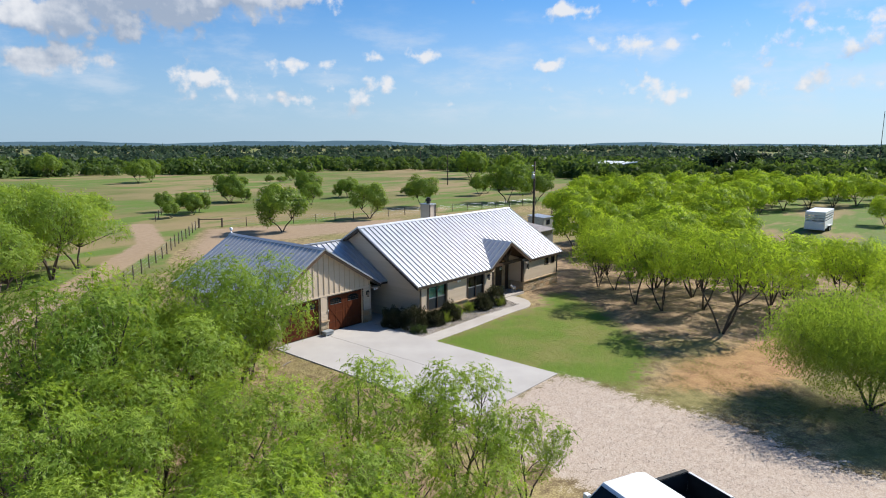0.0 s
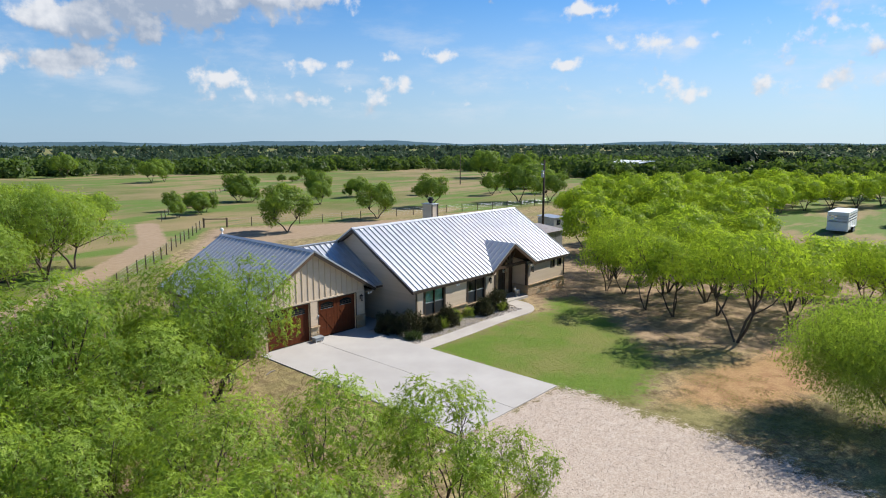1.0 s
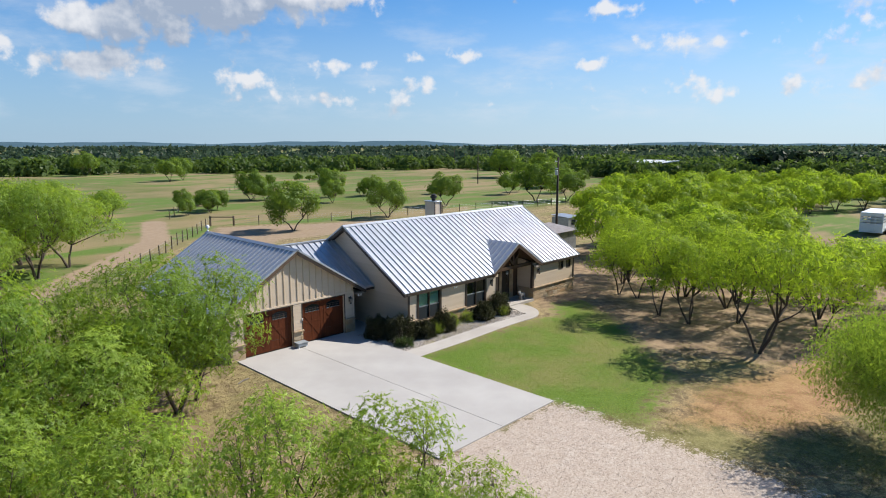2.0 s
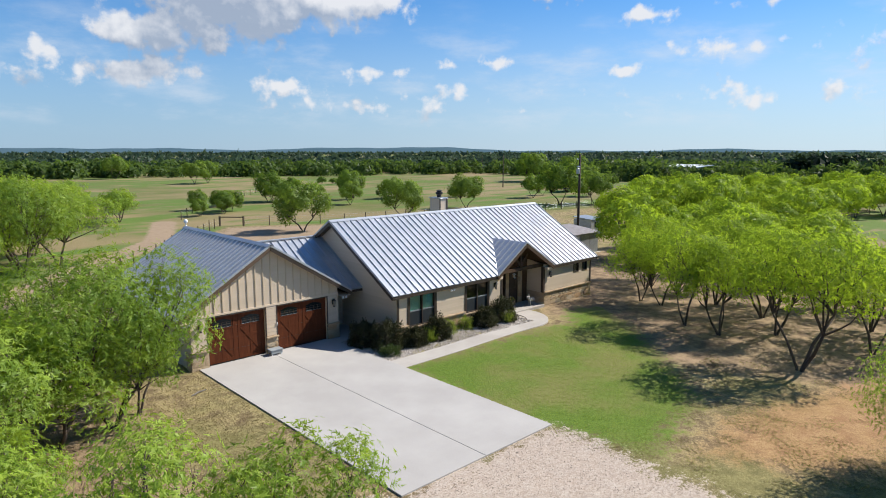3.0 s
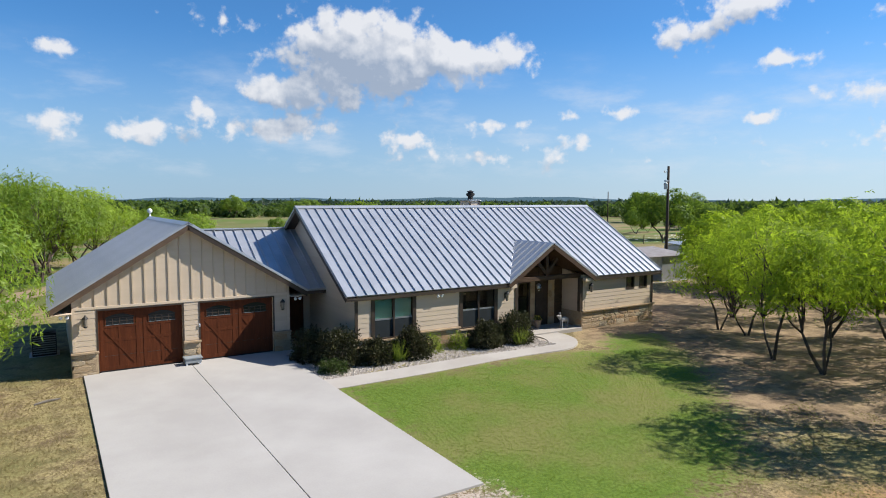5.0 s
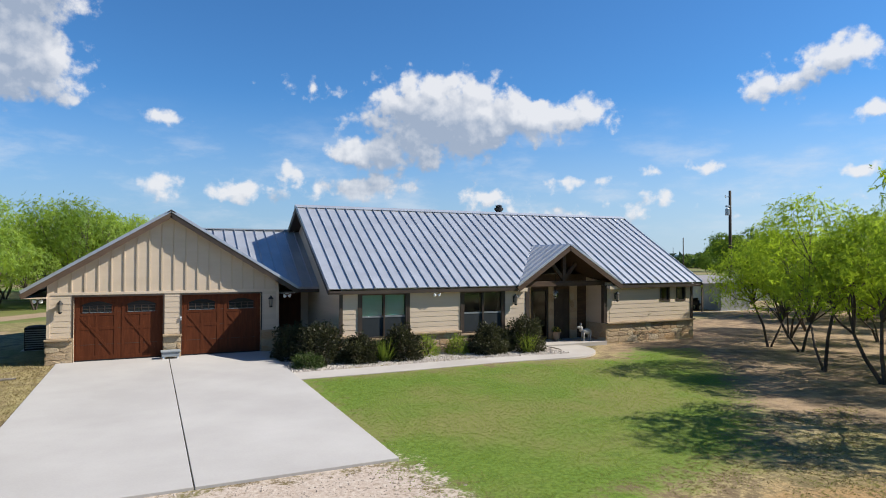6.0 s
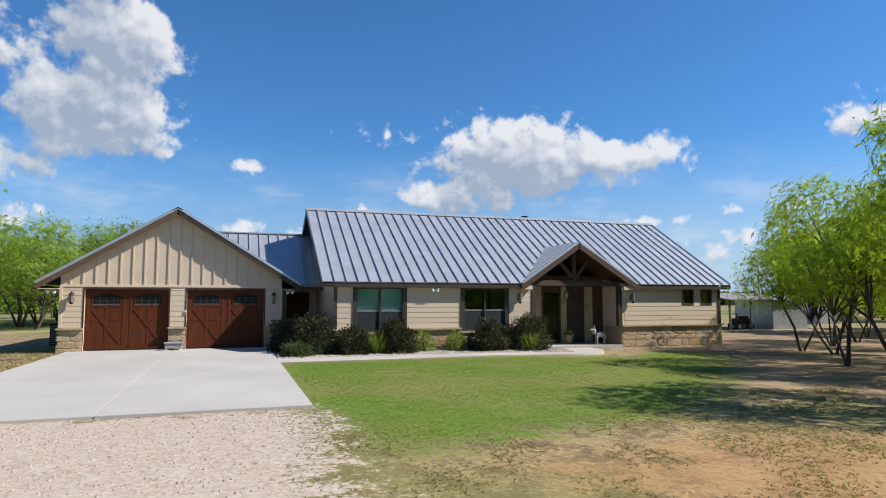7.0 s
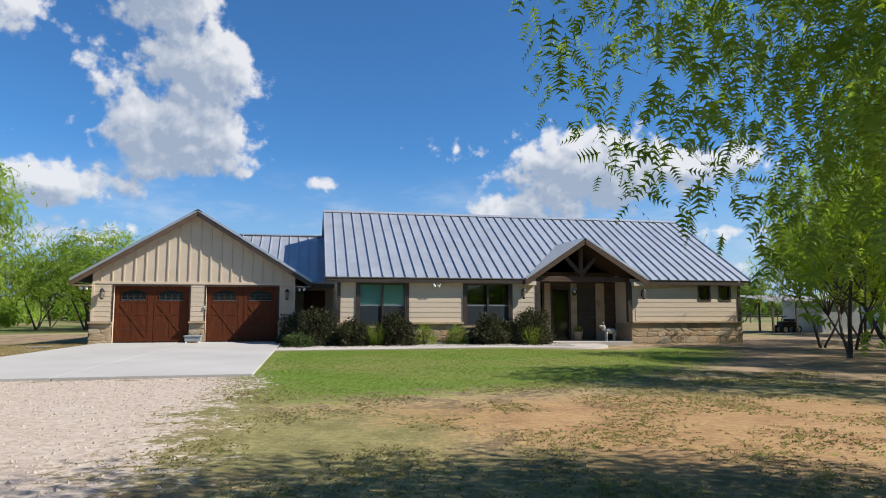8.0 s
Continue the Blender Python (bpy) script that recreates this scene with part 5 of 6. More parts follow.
# stones: eight chipped blocks, one metre square, stretched to each place
rs = random.Random(3)
stone_mes = []
for k in range(8):
    n = rs.randint(6, 8)
    rim = []
    for q in range(n):
        t = 2 * math.pi * (q + rs.uniform(-0.2, 0.2)) / n + 0.4
        c, s = math.cos(t), math.sin(t)
        r = 0.5 / max(abs(c), abs(s)) * rs.uniform(0.97, 1.04)
        rim.append((0.5 + c * r, 0.5 + s * r))
    V = [(u, 0.0, v) for u, v in rim]
    V += [(u, -0.6 * rs.uniform(0.8, 1.1), v) for u, v in rim]
    V += [(0.5 + (u - 0.5) * 0.84, -1.0 * rs.uniform(0.8, 1.1), 0.5 + (v - 0.5) * 0.82) for u, v in rim]
    V.append((0.5 + rs.uniform(-.1, .1), -1.08, 0.5))
    F = []
    for lo in (0, n):
        for q in range(n):
            F.append((lo + q, lo + (q + 1) % n, lo + n + (q + 1) % n, lo + n + q))
    F += [(2 * n + q, 2 * n + (q + 1) % n, 3 * n) for q in range(n)]
    stone_mes.append(link_mesh("stone", V, [f[::-1] for f in F], "stone"))


def stones(parent, x0, x1, z0, z1, y, depth=0.014, side=None):
    """Random ashlar from x0 to x1 and z0 to z1 on a face at y (facing -y); side turns it to face -x at that x."""
    z = z0
    while z < z1 - 0.02:
        h = rs.uniform(0.16, 0.34)
        if z1 - (z + h) < 0.1:
            h = z1 - z
        x = x0
        while x < x1 - 0.01:
            w = rs.uniform(0.22, 0.7)
            if x1 - (x + w) < 0.14:
                w = x1 - x
            m = Matrix.Translation((x + 0.006, y, z + 0.006)) @ Matrix.Diagonal((w - 0.012, depth * rs.uniform(0.75, 1.3), h - 0.012, 1))
            if side is not None:
                m = Matrix.Translation((side, 0, 0)) @ Matrix.Rotation(-math.pi / 2, 4, "Z") @ Matrix.Translation((0, 0, 0)) @ Matrix.Translation((-x - w + 0.006, 0, z + 0.006)) @ Matrix.Diagonal((w - 0.012, depth, h - 0.012, 1))
            piece("stone", rs.choice(stone_mes), parent, m)
            x += w
        z += h


def veneer(x0, x1, z0, z1, y, cap=True):
    p = part("stone_veneer", boxed(x0, y - 0.03, z0, x1, y - 0.001, z1), "mortar", house, "tan and rust rough-cut limestone veneer")
    stones(p, x0, x1, z0, z1, y - 0.03)
    if cap:
        x = x0 - 0.02
        while x < x1:
            w = min(rs.uniform(0.5, 0.9), x1 + 0.03 - x)
            part("ledge", boxed(x, y - 0.13, z1, x + w - 0.008, y - 0.001, z1 + 0.065, bevel=0.012), "cap_stone", house)
            x += w
    return p


veneer(16.34, WX1 + 0.05, -0.32, 0.68, WY)
veneer(WX0 - 0.02, W1[0] - 0.1, -0.12, 0.68, WY)
veneer(W1[0] - 0.1, W1[2] + 0.1, -0.12, 0.545, WY, False)
veneer(W1[2] + 0.1, W2[0] - 0.1, -0.12, 0.68, WY)
veneer(W2[0] - 0.1, W2[2] + 0.1, -0.12, 0.545, WY, False)
veneer(W2[2] + 0.1, 12.36, -0.12, 0.68, WY)
for x0, x1 in ((GX0 - 0.05, D1[0] - 0.02), (D1[2] + 0.02, D2[0] - 0.02), (D2[2] + 0.02, GX1 + 0.05)):
    veneer(x0, x1, -0.1, 0.72, GF)
p = part("stone_veneer", boxed(GX0 - 0.05, GF - 0.03, -0.1, GX0 - 0.001, GF + 0.5, 0.72), "mortar", house)
stones(p, GF - 0.03, GF + 0.5, -0.1, 0.72, 0.0, side=GX0 - 0.05)
p = part("stone_veneer", boxed(16.31, WY - 0.03, -0.2, 16.358, -1.55, 0.68), "mortar", house)
stones(p, WY - 0.03, -1.55, -0.1, 0.68, 0.0, side=16.31)
for x0, x1 in ((12.38, 12.73), (13.22, 13.48), (14.37, 14.63), (15.47, 15.85)):
    p = part("stone_veneer", boxed(x0, -1.53, -0.02, x1, -1.501, 2.3), "mortar", house)
    stones(p, x0, x1, 0.0, 2.3, -1.53)


# ---- fixtures ----
def wall_lamp(x, y, z):
    t = thing("wall_lantern", (x, y, z), "black iron wall lantern with glass sides", "lantern", "wall lanterns")
    part("backplate", boxed(x - 0.05, y - 0.025, z - 0.12, x + 0.05, y - 0.0, z + 0.12, bevel=0.008), "black_iron", t)
    part("arm", boxed(x - 0.015, y - 0.12, z + 0.1, x + 0.015, y - 0.02, z + 0.13, bevel=0.005), "black_iron", t)
    part("roof", lathe(bmesh.new(), [(0.1, 0.0), (0.085, 0.03), (0.03, 0.1), (0.012, 0.13)], (x, y - 0.13, z + 0.08), 8), "black_iron", t)
    part("glass", lathe(bmesh.new(), [(0.055, -0.17), (0.075, 0.078)], (x, y - 0.13, z), 8), "seeded_glass", t)
    part("base", lathe(bmesh.new(), [(0.02, -0.23), (0.06, -0.2), (0.065, -0.172)], (x, y - 0.13, z), 8), "black_iron", t)
    return t


for x, y in ((-3.64, GF - 0.012), (3.02, GF - 0.012), (16.8, WY - 0.012), (11.82, WY - 0.012)):
    wall_lamp(x, y, 1.84)


def flood(x, y, z):
    t = thing("flood_light", (x, y, z), "twin white flood lamps under the eave", "lamp", "eave flood lamps")
    part("base", lathe(bmesh.new(), [(0.06, 0.0), (0.06, 0.03)], (x, y, z - 0.03), 12), "white_metal", t)
    for s in (-1, 1):
        m = Matrix.Translation((x + s * 0.09, y - 0.05, z - 0.1)) @ Matrix.Rotation(s * 0.5, 4, "Y") @ Matrix.Rotation(0.6, 4, "X")
        bm = lathe(bmesh.new(), [(0.025, 0.08), (0.035, 0.04), (0.06, 0.0), (0.06, -0.03)], (0, 0, 0), 12)
        bmesh.ops.transform(bm, matrix=m, verts=bm.verts)
        part("head", bm, "white_metal", t)


flood(-4.25, -0.25, GEZ - 0.2)
flood(3.6, -0.25, GEZ - 0.2)
flood(8.45, EY + 0.12, EZ - 0.19)

t = thing("porch_lantern", (14.19, -2.3, 2.0), "hanging glass porch lantern on a chain", "lantern")
part("chain", boxed(14.183, -2.307, 2.1, 14.197, -2.293, 3.75), "black_iron", t)
part("cap", lathe(bmesh.new(), [(0.11, 0), (0.1, 0.03), (0.03, 0.1)], (14.19, -2.3, 2.02), 10), "galvanized", t)
part("globe", lathe(bmesh.new(), [(0.04, -0.22), (0.09, -0.16), (0.11, -0.05), (0.1, 0.019)], (14.19, -2.3, 2.0), 12), "glass", t)
part("bulb", lathe(bmesh.new(), [(0.02, -0.12), (0.04, -0.08), (0.03, -0.02), (0.012, 0.0)], (14.19, -2.3, 2.0), 10), "white_metal", t)

# donkey ornament, one plain shape
bm = bmesh.new()


def ball(bm, c, r, seg=12):
    out = bmesh.ops.create_uvsphere(bm, u_segments=seg, v_segments=8, radius=1)
    bmesh.ops.transform(bm, matrix=Matrix.Translation(c) @ Matrix.Diagonal((*r, 1)), verts=out["verts"])


dx, dy, dz = 15.55, -2.55, -0.02
ball(bm, (dx, dy, dz + 0.40), (0.24, 0.11, 0.12))
ball(bm, (dx - 0.27, dy, dz + 0.52), (0.09, 0.06, 0.13))
ball(bm, (dx - 0.36, dy, dz + 0.58), (0.12, 0.05, 0.055))
for sx in (-0.17, 0.17):
    for sy in (-0.06, 0.06):
        lathe(bm, [(0.032, 0.0), (0.024, 0.04), (0.022, 0.18), (0.04, 0.36)], (dx + sx, dy + sy, dz), 8)
for sy in (-0.035, 0.035):
    lathe(bm, [(0.012, 0.0), (0.022, 0.06), (0.006, 0.15)], (dx - 0.29, dy + sy, dz + 0.62), 6)
lathe(bm, [(0.012, 0.0), (0.02, 0.1), (0.008, 0.24)], (dx + 0.26, dy, dz + 0.2), 6)
tagged(part("donkey_statue", bm, "statue_stone", None, smooth=True), "small pale grey donkey statue standing at the porch", "statue")

t = thing("flower_pot", (14.5, -1.9, -0.02), "pale clay pot of yellow flowers on the porch", "flower pot")
part("pot", lathe(bmesh.new(), [(0.12, 0), (0.17, 0.3), (0.19, 0.31), (0.19, 0.36), (0.16, 0.36), (0.15, 0.33)], (14.5, -1.9, -0.02), 14), "terracotta", t)
rn = np.random.default_rng(9)
d = unit(rn.normal(0, 1, (260, 3)))
d[:, 2] = np.abs(d[:, 2])
bb = np.array([14.5, -1.9, 0.36]) + d * rn.uniform(0.03, 0.2, 260)[:, None]
s = unit(np.cross(d, rn.normal(0, 1, (260, 3))))
for nm, sl, mt in (("flowers", slice(0, 130), "flower"), ("leaves", slice(130, 260), "shrub_green")):
    ob = new(nm, leaf_mesh(nm, bb[sl], unit(d[sl] + rn.normal(0, .4, (130, 3))), s[sl], np.full(130, 0.06), np.full(130, 0.04), mt))
    tagged(ob, kind="stuff")
    ob.parent = t
    ob.matrix_parent_inverse = Matrix.Translation(t.location).inverted()

t = thing("storage_box", (-0.36, -0.48, 0), "low grey plastic storage box with lid", "box")
part("body", boxed(-0.64, -0.62, 0.07, -0.08, -0.26, 0.22, bevel=0.015), "grey_plastic", t)
part("lid", boxed(-0.67, -0.65, 0.221, -0.05, -0.24, 0.27, bevel=0.015), "grey_plastic", t)
for fx in (-0.58, -0.14):
    for fy in (-0.57, -0.31):
        part("foot", boxed(fx - 0.03, fy - 0.03, 0.0, fx + 0.03, fy + 0.03, 0.07), "white_metal", t)

t = thing("air_conditioner", (-4.85, 4.4, -0.1), "dark grey outdoor air-conditioner unit beside the garage wall", "air conditioner")
part("pad", boxed(-5.35, 3.9, -0.2, -4.35, 4.9, -0.05, bevel=0.01), "concrete_old", t)
part("body", boxed(-5.25, 4.0, -0.05, -4.45, 4.8, 0.8, bevel=0.03), "black_iron", t)
for k in range(9):
    part("louvre", boxed(-5.22, 3.985, 0.02 + k * 0.083, -4.48, 4.0, 0.06 + k * 0.083), "grey_plastic", t)
part("fan_grille", lathe(bmesh.new(), [(0.34, 0.0), (0.34, 0.03), (0.1, 0.06)], (-4.85, 4.4, 0.8), 16), "black_iron", t)

t = thing("roof_finial", (GPX, GRB - 0.1, GPZ + 0.05), "small white ball finial on the garage ridge", "finial")
part("stem", lathe(bmesh.new(), [(0.07, 0), (0.03, 0.05), (0.02, 0.16)], (GPX, GRB - 0.1, GPZ + 0.05), 10), "white_metal", t)
part("ball", lathe(bmesh.new(), [(0.03, 0.14), (0.09, 0.19), (0.12, 0.26), (0.09, 0.34), (0.03, 0.38)], (GPX, GRB - 0.1, GPZ + 0.05), 12), "white_metal", t, smooth=True)

# ---- planting bed and shrubs ----
bed = bmesh.new()
slab(bed, [(2.92, -4.7, -0.045), (12.3, -4.45, -0.07), (13.3, -3.9, -0.08), (13.25, -3.0, -0.08), (12.4, -2.9, -0.08), (4.85, -2.9, -0.045), (4.8, -0.5, -0.045), (3.55, -0.5, -0.045), (2.92, -1.0, -0.045)], (0, 0, -0.12))
tagged(part("planting_bed", bed, "pebble"), "planting bed covered with pale tan pebbles", "planting bed", kind="structure")


def pebbles(name, label, pts, size, mat, seed, cat):
    """Loose stones: flattened six-sided chips."""
    r = np.random.default_rng(seed)
    n = len(pts)
    sz = size * r.uniform(0.5, 1.6, n)
    base = np.array([(1, 0, 0), (0, 1, 0), (-1, 0, 0), (0, -1, 0), (0, 0, 0.75), (0, 0, -0.5)], float)
    V = base[None] * r.uniform(0.6, 1.25, (n, 6, 3))
    a = r.uniform(0, 6.28, n)
    ca, sa_ = np.cos(a)[:, None], np.sin(a)[:, None]
    X, Y = V[..., 0] * ca - V[..., 1] * sa_, V[..., 0] * sa_ + V[..., 1] * ca
    V = np.stack([X, Y, V[..., 2]], -1) * sz[:, None, None] + pts[:, None, :]
    f = np.array([(0, 1, 4), (1, 2, 4), (2, 3, 4), (3, 0, 4), (1, 0, 5), (2, 1, 5), (3, 2, 5), (0, 3, 5)])
    F = (f[None] + 6 * np.arange(n)[:, None, None]).reshape(-1, 3)
    tagged(new(name, link_mesh(name, V.reshape(-1, 3).tolist(), F.tolist(), mat)), label, cat, kind="stuff")


rp = np.random.default_rng(12)
xx, yy = rp.uniform(2.95, 13.1, 5200), rp.uniform(-4.72, -2.95, 5200)
pebbles("bed_pebbles", "loose pale pebbles of the planting bed", np.c_[xx, yy, np.where(xx > 11, -0.075, -0.045)], 0.04, "pebble", 1, "pebbles")
xx, yy = rp.uniform(-5.5, 4.6, 9000), -13.75 - 11.5 * rp.uniform(0, 1, 9000) ** 1.2
keep_ = soft_inside(xx, yy, GRAVEL, 2.2) > rp.uniform(0.2, 0.8, 9000)
xx, yy = xx[keep_], yy[keep_]
pebbles("drive_gravel", "scattered pale gravel stones of the drive", np.c_[xx, yy, ground_z(xx, yy)], 0.017, "gravel_stone", 2, "gravel")


def shrub(x, y, h, r, mat, label, n, seed, leaf=0.055):
    t = thing("shrub", (x, y, float(ground_z(x, y))), label, "shrub", "shrubs by the house wall")
    rg = np.random.default_rng(seed)
    z0 = float(ground_z(x, y))
    k = 26
    tips = []
    paths = []
    for i in range(k):
        a, q = rg.uniform(0, 6.28), math.sqrt(rg.uniform(0, 1))
        e = Vector((math.cos(a) * q * r, math.sin(a) * q * r, h * (1 - 0.45 * q * q) * rg.uniform(0.7, 1.0)))
        paths.append([(Vector((x, y, z0 - 0.03)), 0.014), (Vector((x, y, z0)) + e * 0.5 + Vector((0, 0, h * 0.1)), 0.009), (Vector((x, y, z0)) + e, 0.003)])
        tips.append(e)
    V, F = tube_data(paths, 5)
    st = new("woody_base", link_mesh("woody_base", V, F, "bark"))
    d0 = unit(rg.normal(0, 1, (n, 3)))
    d0[:, 2] = np.abs(d0[:, 2])
    lump = 1 + 0.16 * np.sin(d0[:, 0] * 7 + seed) * np.sin(d0[:, 1] * 6 + 2 * seed) + 0.1 * np.sin(d0[:, 2] * 11 + seed)
    b_ = d0 * np.array([r, r, h * 0.92]) * (rg.uniform(0.25, 1.0, n) ** 0.4 * lump)[:, None] + rg.normal(0, 0.03, (n, 3))
    b_[:, 2] = np.maximum(b_[:, 2], 0.02)
    d_ = unit(unit(b_ - np.array([0, 0, h * 0.3])) * 0.8 + rg.normal(0, 0.6, (n, 3)))
    s_ = unit(np.cross(d_, rg.normal(0, 1, (n, 3))))
    L_ = leaf * rg.uniform(0.6, 1.5, n)
    cr = new("foliage", leaf_mesh("foliage", b_ + np.array([x, y, z0]), d_, s_, L_, L_ * 0.5, mat))
    for o in (st, cr):
        o.parent = t
        o.matrix_parent_inverse = Matrix.Translation(t.location).inverted()


DARKS = "dark purplish-green rounded shrub in the pebble bed"
for i, (x, y, h, r) in enumerate(((4.15, -3.1, 1.45, 0.85), (3.55, -1.9, 1.35, 0.75), (5.35, -3.6, 1.02, 0.62), (6.85, -3.55, 1.25, 0.72), (10.25, -3.6, 1.08, 0.70), (10.95, -3.35, 0.85, 0.45), (11.95, -3.45, 1.45, 0.78))):
    shrub(x, y, h, r, "shrub_leaf", DARKS, 6500, 100 + i, 0.075)
shrub(3.55, -3.95, 0.5, 0.5, "shrub_green", "low mounded dark green shrub in the pebble bed", 3000, 120)
for i, (x, y, h, r) in enumerate(((7.95, -3.3, 0.75, 0.42), (9.15, -3.3, 0.7, 0.42))):
    shrub(x, y, h, r, "grass_blade", "small airy light green shrub by the stone wall", 1500, 130 + i, 0.06)


def tuft_data(pts, h, w, blades, rg, lean=0.35):
    n = len(pts) * blades
    b_ = np.repeat(pts, blades, 0) + np.c_[rg.normal(0, w * 1.5, (n, 2)), np.zeros(n)]
    d_ = unit(np.c_[rg.normal(0, lean, (n, 2)), np.ones(n)])
    s_ = unit(np.cross(d_, rg.normal(0, 1, (n, 3))))
    L_ = h * rg.uniform(0.5, 1.3, n)
    return b_, d_, s_, L_, np.full(n, w)


rg = np.random.default_rng(40)
for x, y in ((6.15, -3.85), (11.75, -3.95)):
    t = thing("ornamental_grass", (x, y, float(ground_z(x, y))), "upright green clump of ornamental grass in the bed", "grass clump", "grass clumps in the bed")
    b_, d_, s_, L_, W_ = tuft_data(np.array([[x, y, float(ground_z(x, y))]]), 0.75, 0.014, 260, rg, 0.4)
    b_[:, :2] = np.array([x, y]) + rg.normal(0, 0.1, (260, 2))
    ob = new("blades", leaf_mesh("blades", b_, d_, s_, L_, W_, "grass_blade"))
    ob.parent = t
    ob.matrix_parent_inverse = Matrix.Translation(t.location).inverted()

# ---- grass ----
N = 60000
xx, yy = rg.uniform(2.3, 18, N), -5.6 - 17 * rg.uniform(0, 1, N)
m_ = soft_inside(xx, yy, LAWN, 3.0)
on = (rg.uniform(0.25, 0.75, N) < m_) & ~inside(xx, yy, [(2.5, -5.9), (14.8, -5.6), (15, -4), (2.5, -4)])
pts = np.c_[xx[on], yy[on], ground_z(xx[on], yy[on])]
tagged(new("lawn_grass", leaf_mesh("lawn_grass", *tuft_data(pts, 0.028, 0.012, 3, rg, 1.9), "grass_blade", 3)), "short green lawn grass blades", "grass", kind="stuff")
N = 44000
xx, yy = rg.uniform(1.5, 15, N), rg.uniform(-24.5, -14.0, N)
m_ = np.maximum(soft_inside(xx, yy, LAWN, 3.0), soft_inside(xx, yy, GRAVEL, 1.6))
patch = np.zeros(N)
for _ in range(14):
    a, f, p = rg.uniform(0, 6.28), rg.uniform(0.5, 5.0), rg.uniform(0, 6.28)
    patch += np.sin((xx * np.cos(a) + yy * np.sin(a)) * f + p) / 3.0
patch = patch > rg.uniform(-0.6, 1.2, N)
on = (m_ < rg.uniform(0.3, 0.9, N)) & patch
pts = np.c_[xx[on], yy[on], ground_z(xx[on], yy[on])]
half_ = rg.uniform(0, 1, len(pts)) < 0.66
tagged(new("dry_grass", leaf_mesh("dry_grass", *tuft_data(pts[half_], 0.032, 0.012, 4, rg, 1.7), "dry_grass", 3)), "sparse dry straw-coloured grass on bare soil", "grass", kind="stuff")
tagged(new("thin_grass", leaf_mesh("thin_grass", *tuft_data(pts[~half_], 0.034, 0.012, 5, rg, 1.7), "mixed_grass", 3)), "sparse green grass tufts on bare soil", "grass", kind="stuff")
N = 26000
xx, yy = rg.uniform(-14, -3.8, N), rg.uniform(-13.5, 1.0, N)
pts = np.c_[xx, yy, ground_z(xx, yy)]
tagged(new("dry_verge", leaf_mesh("dry_verge", *tuft_data(pts, 0.07, 0.014, 2, rg, 0.9), "dry_grass", 3)), "mown dry grass beside the driveway", "grass", kind="stuff")

# ---- fences ----
def fence(line, label, gap=2.6, h=1.2):
    t = thing("wire_fence", (*line[0], float(ground_z(*line[0]))), label, "fence", "pasture fences")
    pm = link_mesh("post", *tube_data([[((0, 0, -0.3), 0.06), ((0, 0, 0.6), 0.057), ((0, 0, 1.2), 0.052), ((0, 0, 1.23), 0.03)]], 7), "post_wood")
    pts = []
    for (ax, ay), (bx, by) in zip(line, line[1:]):
        n = max(1, round(math.hypot(bx - ax, by - ay) / gap))
        pts += [(ax + (bx - ax) * i / n, ay + (by - ay) * i / n) for i in range(n)]
    pts.append(line[-1])
    rf = random.Random(len(pts))
    for x, y in pts:
        piece("post", pm, t, Matrix.Translation((x, y, float(ground_z(x, y)))) @ Matrix.Rotation(rf.uniform(-0.05, 0.05), 4, "X") @ Matrix.Diagonal((1, 1, rf.uniform(0.92, 1.1), 1)))
    for hz in (0.3, 0.6, 0.85, 1.1):
        V, F = tube_data([[(Vector((x, y, float(ground_z(x, y)) + hz)), 0.006) for x, y in pts]], 4)
        w = new("wire", link_mesh("wire", V, F, "galvanized"))
        w.parent = t
        w.matrix_parent_inverse = Matrix.Translation(t.location).inverted()
    return t


fence(FENCE, "weathered wooden post and wire fence along the dirt road")
fence(FENCE_BACK, "weathered wooden post and wire fence behind the yard", 3.2)
fence([(19.0, 62.0), (26.0, 74.0), (40.0, 92.0), (62, 118)], "weathered wooden post and wire fence across the pasture", 5.0)
gt_ = thing("fence_brace", (20.5, 49.7, 0), "weathered wooden fence brace with top rail", "fence")
for x, y in ((19.5, 50.8), (21.6, 48.6)):
    z0 = float(ground_z(x, y))
    part("post", beam(bmesh.new(), (x + 0.1, y, z0 - 0.2), (x + 0.1, y, z0 + 1.25), 0.16, 0.16, up=(0, 1, 0)), "post_wood", gt_)
part("rail", beam(bmesh.new(), (19.6, 50.8, 1.0), (21.7, 48.6, 1.0), 0.12, 0.12), "post_wood", gt_)


